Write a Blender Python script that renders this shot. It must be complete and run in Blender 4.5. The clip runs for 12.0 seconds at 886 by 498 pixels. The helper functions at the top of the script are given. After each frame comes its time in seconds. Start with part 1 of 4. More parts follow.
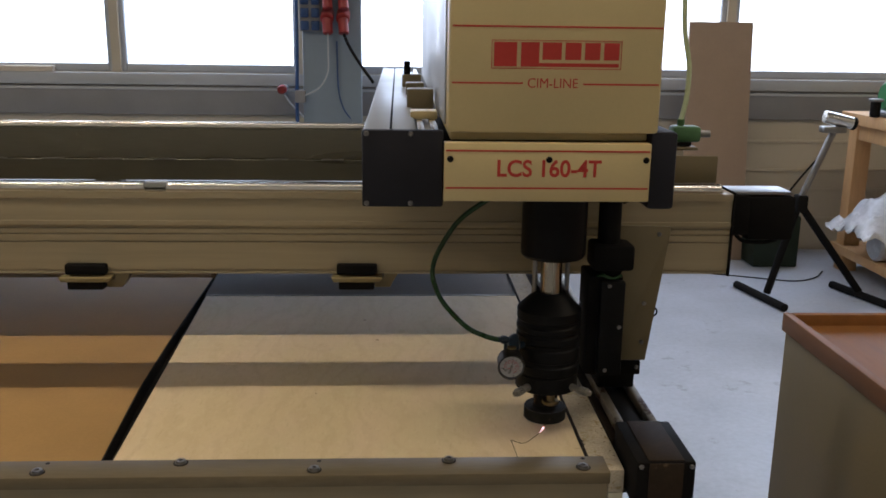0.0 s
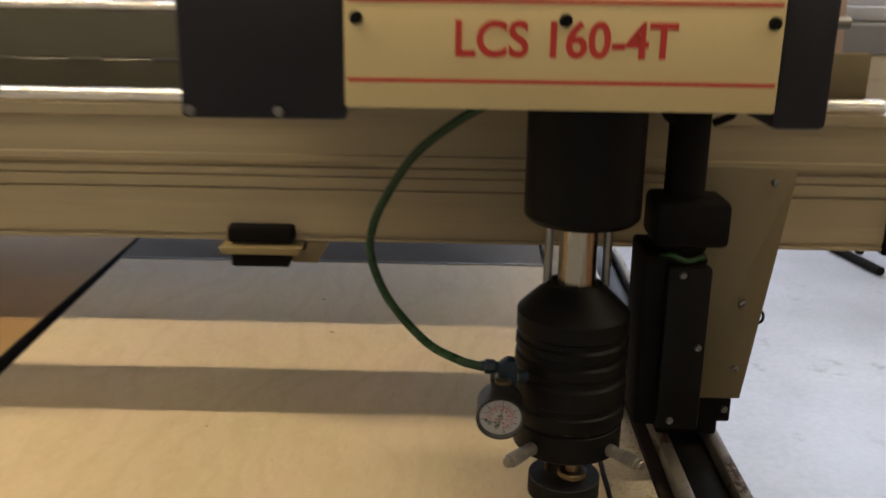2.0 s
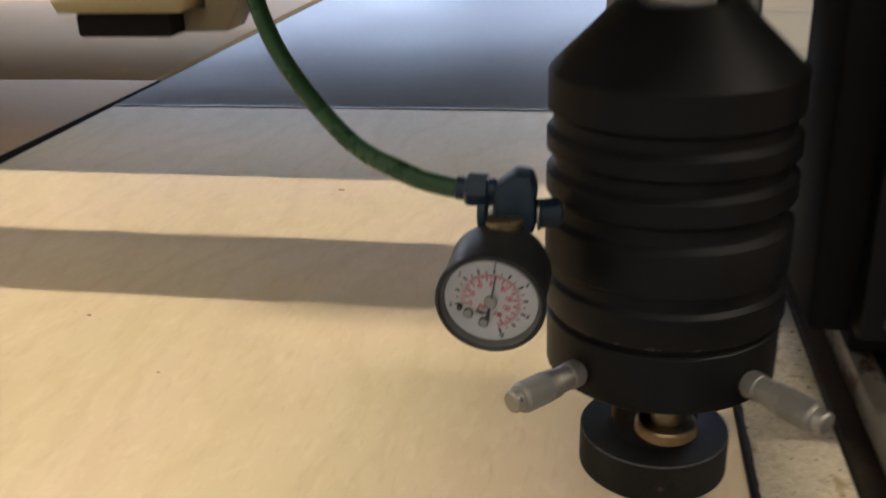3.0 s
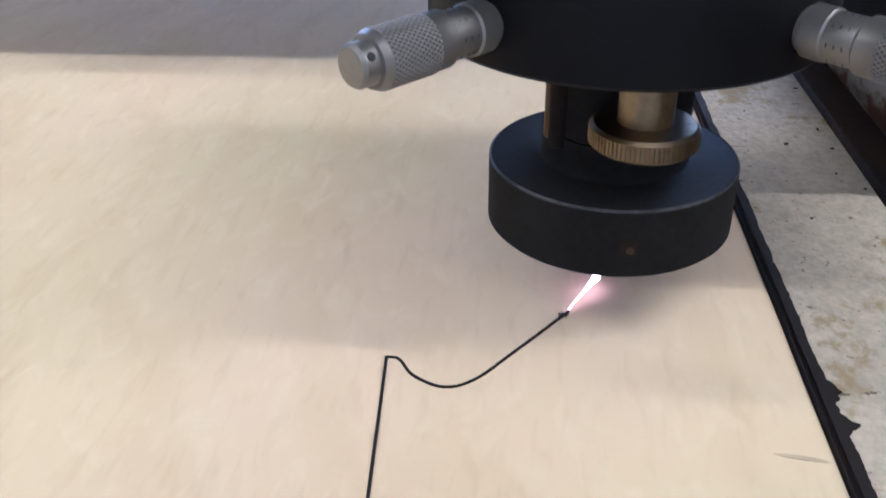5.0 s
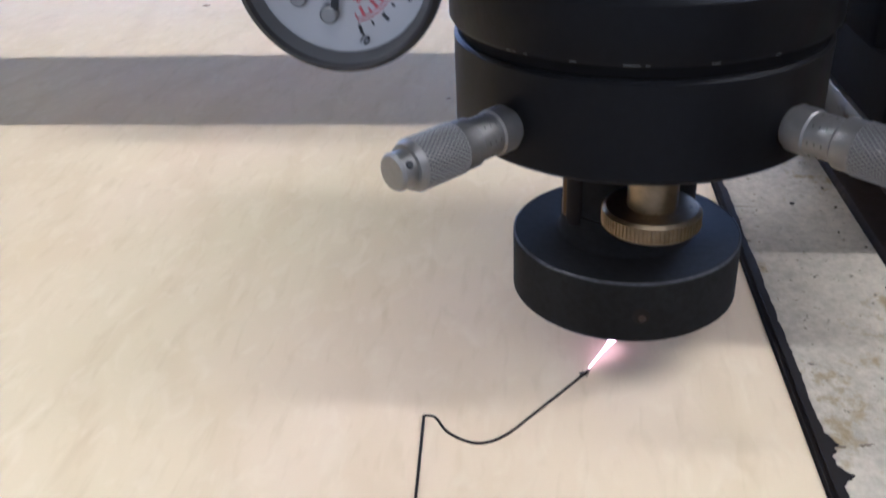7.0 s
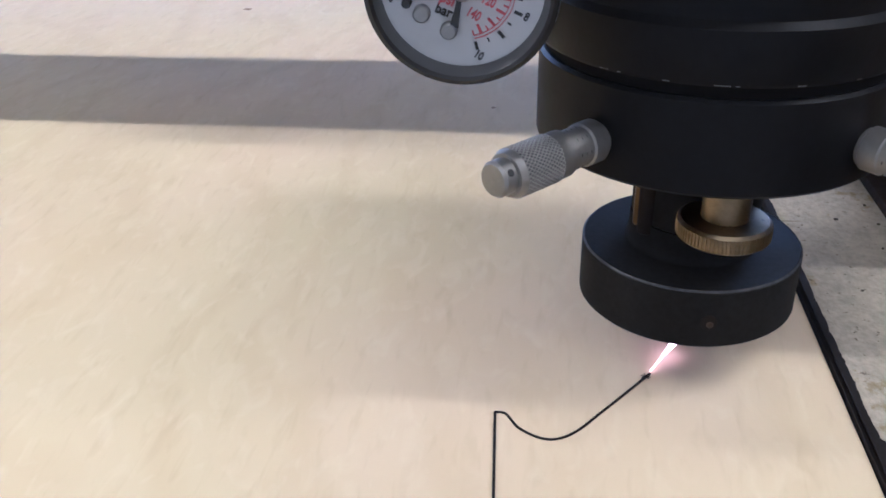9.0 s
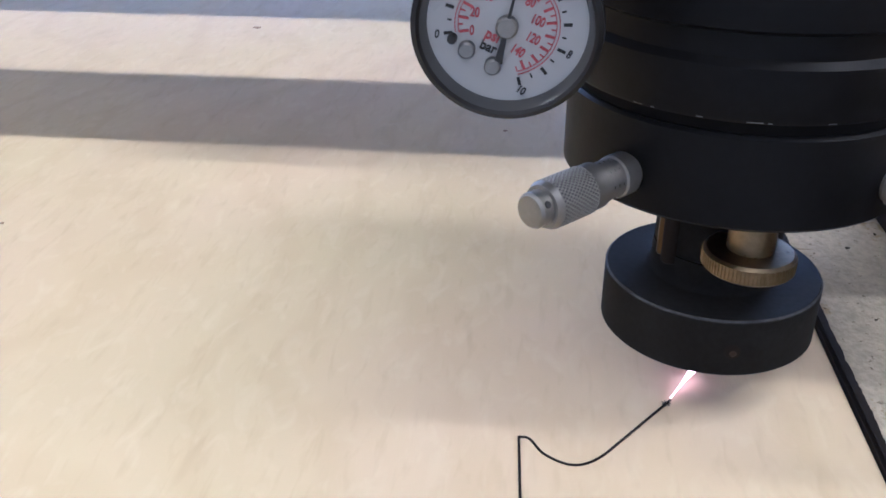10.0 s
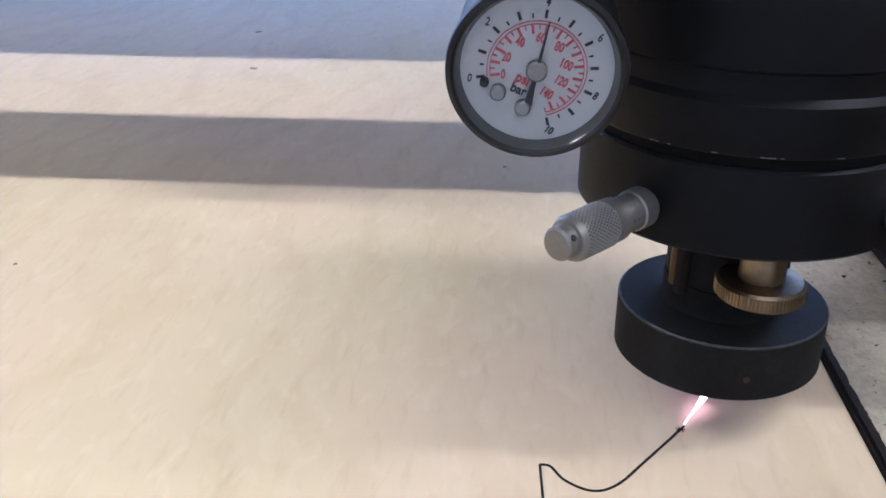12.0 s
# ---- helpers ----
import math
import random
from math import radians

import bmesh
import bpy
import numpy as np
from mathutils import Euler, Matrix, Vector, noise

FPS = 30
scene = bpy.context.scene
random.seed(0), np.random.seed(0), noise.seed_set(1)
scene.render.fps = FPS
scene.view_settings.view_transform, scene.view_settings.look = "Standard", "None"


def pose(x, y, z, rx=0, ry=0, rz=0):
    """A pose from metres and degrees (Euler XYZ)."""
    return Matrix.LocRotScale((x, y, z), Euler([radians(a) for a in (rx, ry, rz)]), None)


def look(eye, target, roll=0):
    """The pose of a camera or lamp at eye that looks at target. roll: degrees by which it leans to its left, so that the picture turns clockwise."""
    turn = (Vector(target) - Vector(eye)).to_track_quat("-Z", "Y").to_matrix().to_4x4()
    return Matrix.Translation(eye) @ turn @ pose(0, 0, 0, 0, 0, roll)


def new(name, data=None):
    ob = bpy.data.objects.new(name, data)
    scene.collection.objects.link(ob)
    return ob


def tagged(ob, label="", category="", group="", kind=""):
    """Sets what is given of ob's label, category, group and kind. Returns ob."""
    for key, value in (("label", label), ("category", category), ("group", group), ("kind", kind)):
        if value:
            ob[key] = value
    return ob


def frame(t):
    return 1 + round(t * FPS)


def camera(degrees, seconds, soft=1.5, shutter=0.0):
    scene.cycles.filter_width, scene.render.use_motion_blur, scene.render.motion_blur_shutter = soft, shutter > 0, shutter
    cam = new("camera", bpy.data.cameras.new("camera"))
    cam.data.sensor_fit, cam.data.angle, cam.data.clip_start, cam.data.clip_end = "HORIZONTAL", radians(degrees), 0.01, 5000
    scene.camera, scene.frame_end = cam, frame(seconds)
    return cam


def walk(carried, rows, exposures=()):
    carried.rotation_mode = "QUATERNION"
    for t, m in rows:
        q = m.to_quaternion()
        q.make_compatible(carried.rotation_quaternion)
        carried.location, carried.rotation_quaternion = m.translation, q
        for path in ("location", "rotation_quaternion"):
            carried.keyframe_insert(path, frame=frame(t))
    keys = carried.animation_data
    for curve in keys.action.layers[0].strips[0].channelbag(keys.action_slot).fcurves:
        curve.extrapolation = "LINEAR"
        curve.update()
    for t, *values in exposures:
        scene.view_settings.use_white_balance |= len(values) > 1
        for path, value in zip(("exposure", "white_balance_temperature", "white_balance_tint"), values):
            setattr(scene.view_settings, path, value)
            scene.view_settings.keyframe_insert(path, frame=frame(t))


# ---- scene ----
# ---- the camera and its way ----
ZT = 0.80  # height of the cutting bed over the floor
ROWS = [
    (0, -0.2026, -1.1669, 0.5442, -2.713, -13.835, -0.790),
    (0.2, -0.2014, -1.1550, 0.5396, -2.580, -14.020, -0.814),
    (0.5, -0.2006, -1.1184, 0.5425, -2.206, -15.823, -1.170),
    (1, -0.1584, -1.0371, 0.4938, -0.237, -17.246, -0.088),
    (1.5, -0.1077, -0.8709, 0.4628, 1.709, -15.909, -0.140),
    (2, -0.0886, -0.6532, 0.4254, 1.191, -17.272, -0.754),
    (2.5, -0.0009, -0.4484, 0.3335, 10.014, -22.197, 1.299),
    (3, -0.0191, -0.3160, 0.2403, 10.408, -22.486, 1.910),
    (3.5, -0.0358, -0.2394, 0.1798, 7.978, -24.793, 1.247),
    (3.7, -0.0336, -0.2170, 0.1751, 8.285, -31.105, 0.707),
    (5.3, -0.0223, -0.1955, 0.1229, 4.001, -31.186, 0.767),
    (5.5, -0.0217, -0.1963, 0.1231, 3.967, -31.402, 0.815),
    (6, -0.0200, -0.1973, 0.1283, 4.112, -31.891, 1.562),
    (6.5, -0.0201, -0.2044, 0.1346, 4.753, -30.562, 2.129),
    (7, -0.0223, -0.2106, 0.1468, 5.444, -29.172, 2.263),
    (7.2, -0.0237, -0.2119, 0.1505, 5.609, -28.146, 2.105),
    (8.8, -0.0377, -0.2225, 0.1507, 6.388, -28.788, 1.069),
    (9, -0.0402, -0.2224, 0.1521, 6.285, -28.783, 0.862),
    (9.5, -0.0441, -0.2249, 0.1541, 6.627, -28.202, 0.125),
    (10, -0.0494, -0.2250, 0.1563, 6.150, -27.852, -0.110),
    (10.5, -0.0542, -0.2259, 0.1583, 5.547, -27.436, -0.309),
    (11, -0.0583, -0.2277, 0.1591, 4.791, -26.793, -0.411),
    (11.5, -0.0585, -0.2304, 0.1596, 4.789, -26.266, -0.260),
    (12, -0.0593, -0.2331, 0.1596, 4.694, -25.659, 0.061),
]
cam = camera(51.48, 12.0, 1.7, 0.4)
walk(cam, [(t, pose(x, y, z + ZT, 90 + pitch, roll, yaw)) for t, x, y, z, yaw, pitch, roll in ROWS],
     [(0.0, -0.55, 5450, 16), (1.0, -0.45, 5800, 17), (1.5, -0.1, 6000, 18), (2.0, 0.0, 5900, 16), (2.5, 0.54, 5740, 13), (3.0, 0.62, 5260, 16), (3.5, 0.95, 4780, 19), (5.5, 0.96, 4220, 22), (12.0, 0.94, 4250, 23)])

# ---- light ----
world = bpy.data.worlds.new("daylight")
scene.world = world
world.use_nodes = True
wn = world.node_tree.nodes
sky = wn.new("ShaderNodeTexSky")
sky.sky_type, sky.sun_disc, sky.sun_elevation, sky.sun_rotation = "NISHITA", False, radians(35), radians(30)
world.node_tree.links.new(sky.outputs[0], wn["Background"].inputs[0])
wn["Background"].inputs[1].default_value = 0.12


def lamp(name, m, sx, sy, watts, colour):
    data = bpy.data.lights.new(name, "AREA")
    data.shape, data.size, data.size_y, data.energy, data.color = "RECTANGLE", sx, sy, watts, colour
    ob = new(name, data)
    ob.matrix_world = m
    return ob


# ---- materials ----
def material(name, colour, rough=0.5, metal=0.0, vary=0.12, scale=8.0, grain=0.05, fine=120.0, bump=0.05, stretch=(1, 1, 1),
             stain=None, stain_at=0.62, stain_scale=3.0, emit=0.0, spec=0.3, coord="Object"):
    """A surface with cloudy variation, fine grain with relief, and stains of a colour of their own."""
    m = bpy.data.materials.new(name)
    m.use_nodes = True
    n, l = m.node_tree.nodes, m.node_tree.links
    b = n["Principled BSDF"]
    b.inputs["Metallic"].default_value = metal
    b.inputs["Specular IOR Level"].default_value = spec
    tc = n.new("ShaderNodeTexCoord")
    mp = n.new("ShaderNodeMapping")
    mp.inputs["Scale"].default_value = stretch
    l.new(tc.outputs[coord], mp.inputs[0])

    def tex(sc, detail=4.0, rgh=0.6):
        t = n.new("ShaderNodeTexNoise")
        t.inputs["Scale"].default_value, t.inputs["Detail"].default_value, t.inputs["Roughness"].default_value = sc, detail, rgh
        l.new(mp.outputs[0], t.inputs["Vector"])
        return t.outputs["Fac"]

    def spread(sock, lo, hi, a=0.3, c=0.7):
        r = n.new("ShaderNodeMapRange")
        r.inputs["From Min"].default_value, r.inputs["From Max"].default_value = a, c
        r.inputs["To Min"].default_value, r.inputs["To Max"].default_value = lo, hi
        l.new(sock, r.inputs["Value"])
        return r.outputs[0]

    def mul(a, c):
        k = n.new("ShaderNodeMath")
        k.operation = "MULTIPLY"
        l.new(a, k.inputs[0]), l.new(c, k.inputs[1])
        return k.outputs[0]

    big, small = tex(scale), tex(fine, 3.0)
    f = mul(spread(big, 1 - vary, 1 + vary), spread(small, 1 - grain, 1 + grain))
    hs = n.new("ShaderNodeVectorMath")
    hs.operation = "SCALE"
    hs.inputs[0].default_value = colour
    l.new(f, hs.inputs["Scale"])
    out = hs.outputs[0]
    if stain:
        mx = n.new("ShaderNodeMix")
        mx.data_type = "RGBA"
        l.new(spread(tex(stain_scale, 8.0, 0.7), 0, 1, stain_at, stain_at + 0.06), mx.inputs["Factor"])
        l.new(out, mx.inputs["A"])
        mx.inputs["B"].default_value = (*stain, 1)
        out = mx.outputs["Result"]
    l.new(out, b.inputs["Base Color"])
    l.new(spread(big, max(rough - 0.08, 0.02), min(rough + 0.08, 1)), b.inputs["Roughness"])
    if bump:
        bp = n.new("ShaderNodeBump")
        bp.inputs["Strength"].default_value, bp.inputs["Distance"].default_value = bump, 0.002
        l.new(small, bp.inputs["Height"]), l.new(bp.outputs[0], b.inputs["Normal"])
    if emit:
        b.inputs["Emission Color"].default_value, b.inputs["Emission Strength"].default_value = (*colour, 1), emit
    return m


def birch_veneer():
    """Rotary-cut birch: pinkish and yellowish clouds, wavy growth lines, short pale and dark flecks along the grain."""
    m = bpy.data.materials.new("birch_plywood")
    m.use_nodes = True
    n, l = m.node_tree.nodes, m.node_tree.links
    b = n["Principled BSDF"]
    b.inputs["Specular IOR Level"].default_value, b.inputs["Roughness"].default_value = 0.15, 0.7
    tc = n.new("ShaderNodeTexCoord")

    def mapped(sx, sy, rz=0.0):
        mp = n.new("ShaderNodeMapping")
        mp.inputs["Scale"].default_value, mp.inputs["Rotation"].default_value = (sx, sy, 1), (0, 0, radians(rz))
        l.new(tc.outputs["Object"], mp.inputs[0])
        return mp.outputs[0]

    def cloud(vec, scale, detail=3.0, warp=0.0):
        t = n.new("ShaderNodeTexNoise")
        t.inputs["Scale"].default_value, t.inputs["Detail"].default_value, t.inputs["Distortion"].default_value = scale, detail, warp
        l.new(vec, t.inputs["Vector"])
        return t.outputs["Fac"]

    def blend(old, fac, colour, lo, hi, top):
        r = n.new("ShaderNodeMapRange")
        r.inputs["From Min"].default_value, r.inputs["From Max"].default_value, r.inputs["To Max"].default_value = lo, hi, top
        l.new(fac, r.inputs["Value"])
        x = n.new("ShaderNodeMix")
        x.data_type = "RGBA"
        l.new(r.outputs[0], x.inputs["Factor"])
        if isinstance(old, tuple):
            x.inputs["A"].default_value = old
        else:
            l.new(old, x.inputs["A"])
        x.inputs["B"].default_value = colour
        return x.outputs["Result"]

    w = n.new("ShaderNodeTexWave")
    w.bands_direction = "X"
    w.inputs["Scale"].default_value, w.inputs["Distortion"].default_value = 6, 20
    w.inputs["Detail"].default_value, w.inputs["Detail Scale"].default_value = 4, 1.3
    l.new(mapped(1, 0.55), w.inputs["Vector"])
    out = blend((0.70, 0.575, 0.362, 1), cloud(mapped(1, 0.5), 13), (0.715, 0.575, 0.395, 1), 0.42, 0.7, 1.0)
    out = blend(out, cloud(mapped(1, 0.7, 30), 7), (0.655, 0.56, 0.342, 1), 0.5, 0.75, 0.9)
    out = blend(out, w.outputs["Fac"], (0.56, 0.43, 0.25, 1), 0.5, 1.0, 0.21)
    out = blend(out, cloud(mapped(1, 0.22, -6), 260, 2, 0.5), (0.50, 0.385, 0.21, 1), 0.55, 0.85, 0.34)
    fleck = cloud(mapped(1, 0.45, 12), 150, 3, 0.8)
    out = blend(out, fleck, (0.80, 0.70, 0.50, 1), 0.52, 0.8, 0.36)
    l.new(out, b.inputs["Base Color"])
    bp = n.new("ShaderNodeBump")
    bp.inputs["Strength"].default_value, bp.inputs["Distance"].default_value = 0.08, 0.001
    l.new(fleck, bp.inputs["Height"]), l.new(bp.outputs[0], b.inputs["Normal"])
    return m


birch = birch_veneer()
mdf = material("brown_board", (0.42, 0.262, 0.105), 0.75, 0, 0.08, 6, 0.04, 200, 0.03, spec=0.15)
cream = material("cream_paint", (0.555, 0.45, 0.225), 0.38, 0, 0.04, 6, 0.015, 300, 0.02, stain=(0.5, 0.40, 0.22), stain_at=0.74, stain_scale=5)
beige = material("beige_enamel", (0.32, 0.268, 0.17), 0.45, 0, 0.13, 26, 0.03, 300, 0.02, (0.05, 1, 1.4), (0.19, 0.15, 0.09), 0.70, 16)
panel_paint = material("pale_panel_paint", (0.60, 0.56, 0.42), 0.5, 0, 0.05, 3, 0.02, 250, 0.02)
strip_paint = material("chipped_cream_strip", (0.50, 0.445, 0.335), 0.65, 0, 0.12, 30, 0.16, 420, 0.3, (1, 0.8, 1), (0.33, 0.26, 0.135), 0.56, 38)


def pitted(m, colour, scale, at, stretch, top=1.0, soft=0.05):
    """Small dark pits or cracks over a finished paint."""
    n, l = m.node_tree.nodes, m.node_tree.links
    b = n["Principled BSDF"]
    old = b.inputs["Base Color"].links[0].from_socket
    tc, mp, t, r, x = (n.new("ShaderNode" + k) for k in ("TexCoord", "Mapping", "TexNoise", "MapRange", "Mix"))
    mp.inputs["Scale"].default_value = stretch
    t.inputs["Scale"].default_value, t.inputs["Detail"].default_value = scale, 3
    r.inputs["From Min"].default_value, r.inputs["From Max"].default_value, r.inputs["To Max"].default_value = at, at + soft, top
    x.data_type = "RGBA"
    x.inputs["B"].default_value = (*colour, 1)
    l.new(tc.outputs["Object"], mp.inputs[0]), l.new(mp.outputs[0], t.inputs["Vector"]), l.new(t.outputs["Fac"], r.inputs["Value"])
    l.new(r.outputs[0], x.inputs["Factor"]), l.new(old, x.inputs["A"]), l.new(x.outputs["Result"], b.inputs["Base Color"])


pitted(strip_paint, (0.42, 0.38, 0.29), 9, 0.5, (1, 1, 1), 0.8, 0.2)
pitted(strip_paint, (0.10, 0.075, 0.045), 420, 0.665, (1, 1, 1), 0.85)
pitted(strip_paint, (0.16, 0.12, 0.07), 130, 0.69, (0.12, 1, 1), 0.7)
black = material("black_anodised", (0.0068, 0.0068, 0.0073), 0.45, 0, 0.3, 30, 0.12, 500, 0.03, spec=0.12)
matt_black = material("matt_black", (0.0095, 0.009, 0.009), 0.75, 0, 0.25, 14, 0.1, 300, 0.05, spec=0.06)
black_oxide = material("black_oxide", (0.0155, 0.0155, 0.0153), 0.65, 0, 0.3, 40, 0.15, 600, 0.03, spec=0.05)
worn_black = material("worn_black_edge", (0.045, 0.045, 0.045), 0.45, 0.5, 0.5, 120, 0.3, 600, 0.02)
gauge_black = material("gauge_black", (0.013, 0.013, 0.0135), 0.42, 0, 0.15, 40, 0.05, 400, 0.01)
navy_black = material("black_powder_coat", (0.012, 0.012, 0.017), 0.5, 0, 0.2, 12, 0.1, 500, 0.05, spec=0.25)
olive = material("olive_bracket_paint", (0.155, 0.128, 0.072), 0.45, 0, 0.06, 8, 0.02, 300, 0.02)
dark_rail = material("dark_anodised_rail", (0.14, 0.135, 0.105), 0.3, 0.5, 0.1, 3, 0.04, 200, 0.01, (0.15, 1, 1))
chrome = material("chrome", (0.72, 0.70, 0.66), 0.14, 1, 0.04, 20, 0.02, 200, 0)
steel = material("brushed_steel", (0.19, 0.155, 0.095), 0.5, 0.5, 0.12, 14, 0.08, 150, 0.04, (0.2, 2, 1), (0.13, 0.10, 0.06), 0.66, 9)
satin = material("satin_steel", (0.26, 0.255, 0.245), 0.40, 1, 0.06, 40, 0.05, 700, 0.02)
rusty = material("worn_rail_steel", (0.21, 0.195, 0.165), 0.45, 0.6, 0.16, 20, 0.08, 160, 0.06, (1, 0.5, 1), (0.055, 0.03, 0.018), 0.55, 24)
brass = material("worn_brass", (0.25, 0.195, 0.115), 0.36, 1, 0.18, 90, 0.12, 500, 0.05, stain=(0.11, 0.075, 0.04), stain_at=0.60, stain_scale=170)
concrete = material("grey_screed", (0.365, 0.392, 0.445), 0.36, 0, 0.16, 2.2, 0.07, 45, 0.03, stain=(0.27, 0.285, 0.32), stain_at=0.60, stain_scale=6, spec=0.4)
wall_paint = material("wall_panel_paint", (0.42, 0.38, 0.30), 0.6, 0, 0.05, 2, 0.02, 100, 0.03)
white_wall = material("white_plaster", (0.42, 0.40, 0.36), 0.8, 0, 0.05, 1.5, 0.03, 60, 0.05)
duct_grey = material("grey_duct_paint", (0.20, 0.20, 0.21), 0.5, 0, 0.08, 3, 0.03, 150, 0.02)
frame_grey = material("window_frame_paint", (0.36, 0.38, 0.41), 0.45, 0, 0.04, 4, 0.02, 200, 0.01)
column_blue = material("blue_grey_paint", (0.20, 0.245, 0.30), 0.4, 0, 0.06, 5, 0.02, 200, 0.02)
blue_plastic = material("blue_plastic", (0.035, 0.075, 0.20), 0.35, 0, 0.08, 30, 0.02, 300, 0)
red_plastic = material("red_plastic", (0.22, 0.025, 0.025), 0.4, 0, 0.08, 30, 0.02, 300, 0)
red_print = material("red_print", (0.42, 0.04, 0.028), 0.5, 0, 0.08, 30, 0.03, 300, 0)
grey_metal = material("pale_grey_sheet", (0.42, 0.44, 0.47), 0.35, 0.3, 0.06, 6, 0.02, 300, 0.01, stain=(0.22, 0.22, 0.23), stain_at=0.7, stain_scale=12)
cover_grey = material("grey_rail_cover", (0.30, 0.305, 0.29), 0.38, 0.25, 0.06, 6, 0.02, 300, 0.01)
hose_green = material("green_hose", (0.020, 0.052, 0.019), 0.3, 0, 0.1, 30, 0.03, 300, 0)
fit_blue = material("blue_black_fitting", (0.010, 0.022, 0.038), 0.4, 0, 0.15, 60, 0.05, 400, 0)
dial_white = material("dial_white", (0.43, 0.43, 0.425), 0.3, 0, 0.02, 30, 0.01, 300, 0)
lens_sheen = material("glass_rim_sheen", (0.085, 0.085, 0.082), 0.18, 0, 0.05, 30, 0.01, 300, 0, spec=0.6)
dial_red = material("faded_red_ink", (0.40, 0.085, 0.095), 0.5, 0, 0.08, 30, 0.03, 300, 0)
ink_black = material("black_ink", (0.03, 0.03, 0.03), 0.5, 0, 0.1, 60, 0.02, 300, 0)
# Char black, also used for the darkness inside the pin slot and screw hole.
burnt = material("burnt_and_slot_black", (0.012, 0.009, 0.007), 0.9, 0, 0.2, 200, 0.1, 900, 0)
tray_wood = material("reddish_tray_wood", (0.215, 0.09, 0.021), 0.65, 0, 0.14, 9, 0.08, 70, 0.05, (1, 0.12, 1))
pine = material("bench_pine", (0.48, 0.29, 0.13), 0.55, 0, 0.12, 9, 0.07, 60, 0.05, (1, 1, 0.15))
chipboard = material("leaning_sheet_board", (0.29, 0.215, 0.155), 0.7, 0, 0.06, 6, 0.05, 200, 0.04)
cabinet_paint = material("grey_beige_cabinet", (0.26, 0.195, 0.085), 0.5, 0, 0.07, 3, 0.03, 200, 0.02)
green_paint = material("machine_green", (0.04, 0.16, 0.06), 0.35, 0, 0.1, 20, 0.03, 300, 0)
lime_paint = material("lime_green_plastic", (0.07, 0.155, 0.065), 0.45, 0, 0.15, 60, 0.03, 300, 0, stain=(0.6, 0.6, 0.55), stain_at=0.66, stain_scale=60)
white_plastic = material("milky_plastic_film", (0.52, 0.53, 0.55), 0.25, 0, 0.12, 10, 0.05, 60, 0.2)
yellow_paint = material("ochre_paint", (0.26, 0.21, 0.10), 0.45, 0, 0.06, 20, 0.03, 300, 0)
mic_steel = material("matt_micrometer_steel", (0.265, 0.255, 0.235), 0.45, 0.8, 0.06, 60, 0.05, 700, 0.02)
worn_chrome = material("worn_chrome", (0.40, 0.37, 0.31), 0.27, 1, 0.06, 20, 0.03, 200, 0, (4, 4, 0.3))
# Micrometer steel darkened for the shade between knurl ridges.
groove_shade_steel = material("groove_shade_steel", (0.10, 0.10, 0.098), 0.6, 0.3, 0.1, 60, 0.05, 700, 0.02)
grime = material("brown_grime", (0.022, 0.016, 0.011), 0.7, 0, 0.35, 30, 0.2, 200, 0.2, stain=(0.06, 0.04, 0.022), stain_at=0.6, stain_scale=45, spec=0.2)
smudge = material("grey_smudge", (0.56, 0.45, 0.285), 0.8, 0, 0.2, 90, 0.1, 500, 0)
hollow_dark = material("dark_bed", (0.02, 0.017, 0.014), 0.8, 0, 0.2, 10, 0.1, 200, 0.1)
daylight = material("window_daylight", (0.93, 0.97, 1.0), 1, 0, 0, 1, 0, 1, 0, emit=4.0)
spark_glow = material("spark_glow", (1.0, 0.55, 0.50), 1, 0, 0, 1, 0, 1, 0, emit=5)
tube_glow = material("tube_glow", (1.0, 0.93, 0.80), 1, 0, 0, 1, 0, 1, 0, emit=6)

# ---- shapes ----
BASE = {}


def thing(name, x, y, z, label, category, group="", kind=""):
    ob = new(name)
    ob.location = (x, y, z + ZT)
    BASE[ob] = Vector((x, y, z))
    return tagged(ob, label, category, group, kind)


def part(name, bm, mat, parent=None, label="", smooth=True):
    """One mesh object from bm, given in bed coordinates, under a thing or a part."""
    base = BASE[parent] if parent else Vector((0, 0, -ZT))
    me = bpy.data.meshes.new(name)
    bmesh.ops.recalc_face_normals(bm, faces=bm.faces)
    bmesh.ops.translate(bm, verts=bm.verts, vec=-base)
    bm.to_mesh(me)
    bm.free()
    me.materials.append(mat)
    if smooth:
        me.polygons.foreach_set("use_smooth", [True] * len(me.polygons))
        me.set_sharp_from_angle(angle=radians(32))
    ob = new(name, me)
    if parent:
        ob.parent = parent
    BASE[ob] = base
    if label:
        ob["label"] = label
    return ob


def B(x0, x1, y0, y1, z0, z1, bevel=0.0015, bm=None, seg=2):
    """A box with rounded edges."""
    own = bmesh.new()
    bmesh.ops.create_cube(own, size=1)
    for v in own.verts:
        v.co = ((x0 + x1) / 2 + v.co.x * (x1 - x0), (y0 + y1) / 2 + v.co.y * (y1 - y0), (z0 + z1) / 2 + v.co.z * (z1 - z0))
    if bevel:
        bmesh.ops.bevel(own, geom=own.edges[:], offset=bevel, segments=seg, affect="EDGES", profile=0.5)
    return join(bm, own)


def join(bm, own):
    if bm is None:
        return own
    me = bpy.data.meshes.new("tmp")
    own.to_mesh(me)
    own.free()
    bm.from_mesh(me)
    bpy.data.meshes.remove(me)
    return bm


def frame_of(a, d):
    return Matrix.Translation(a) @ Vector(d).to_track_quat("Z", "Y").to_matrix().to_4x4()


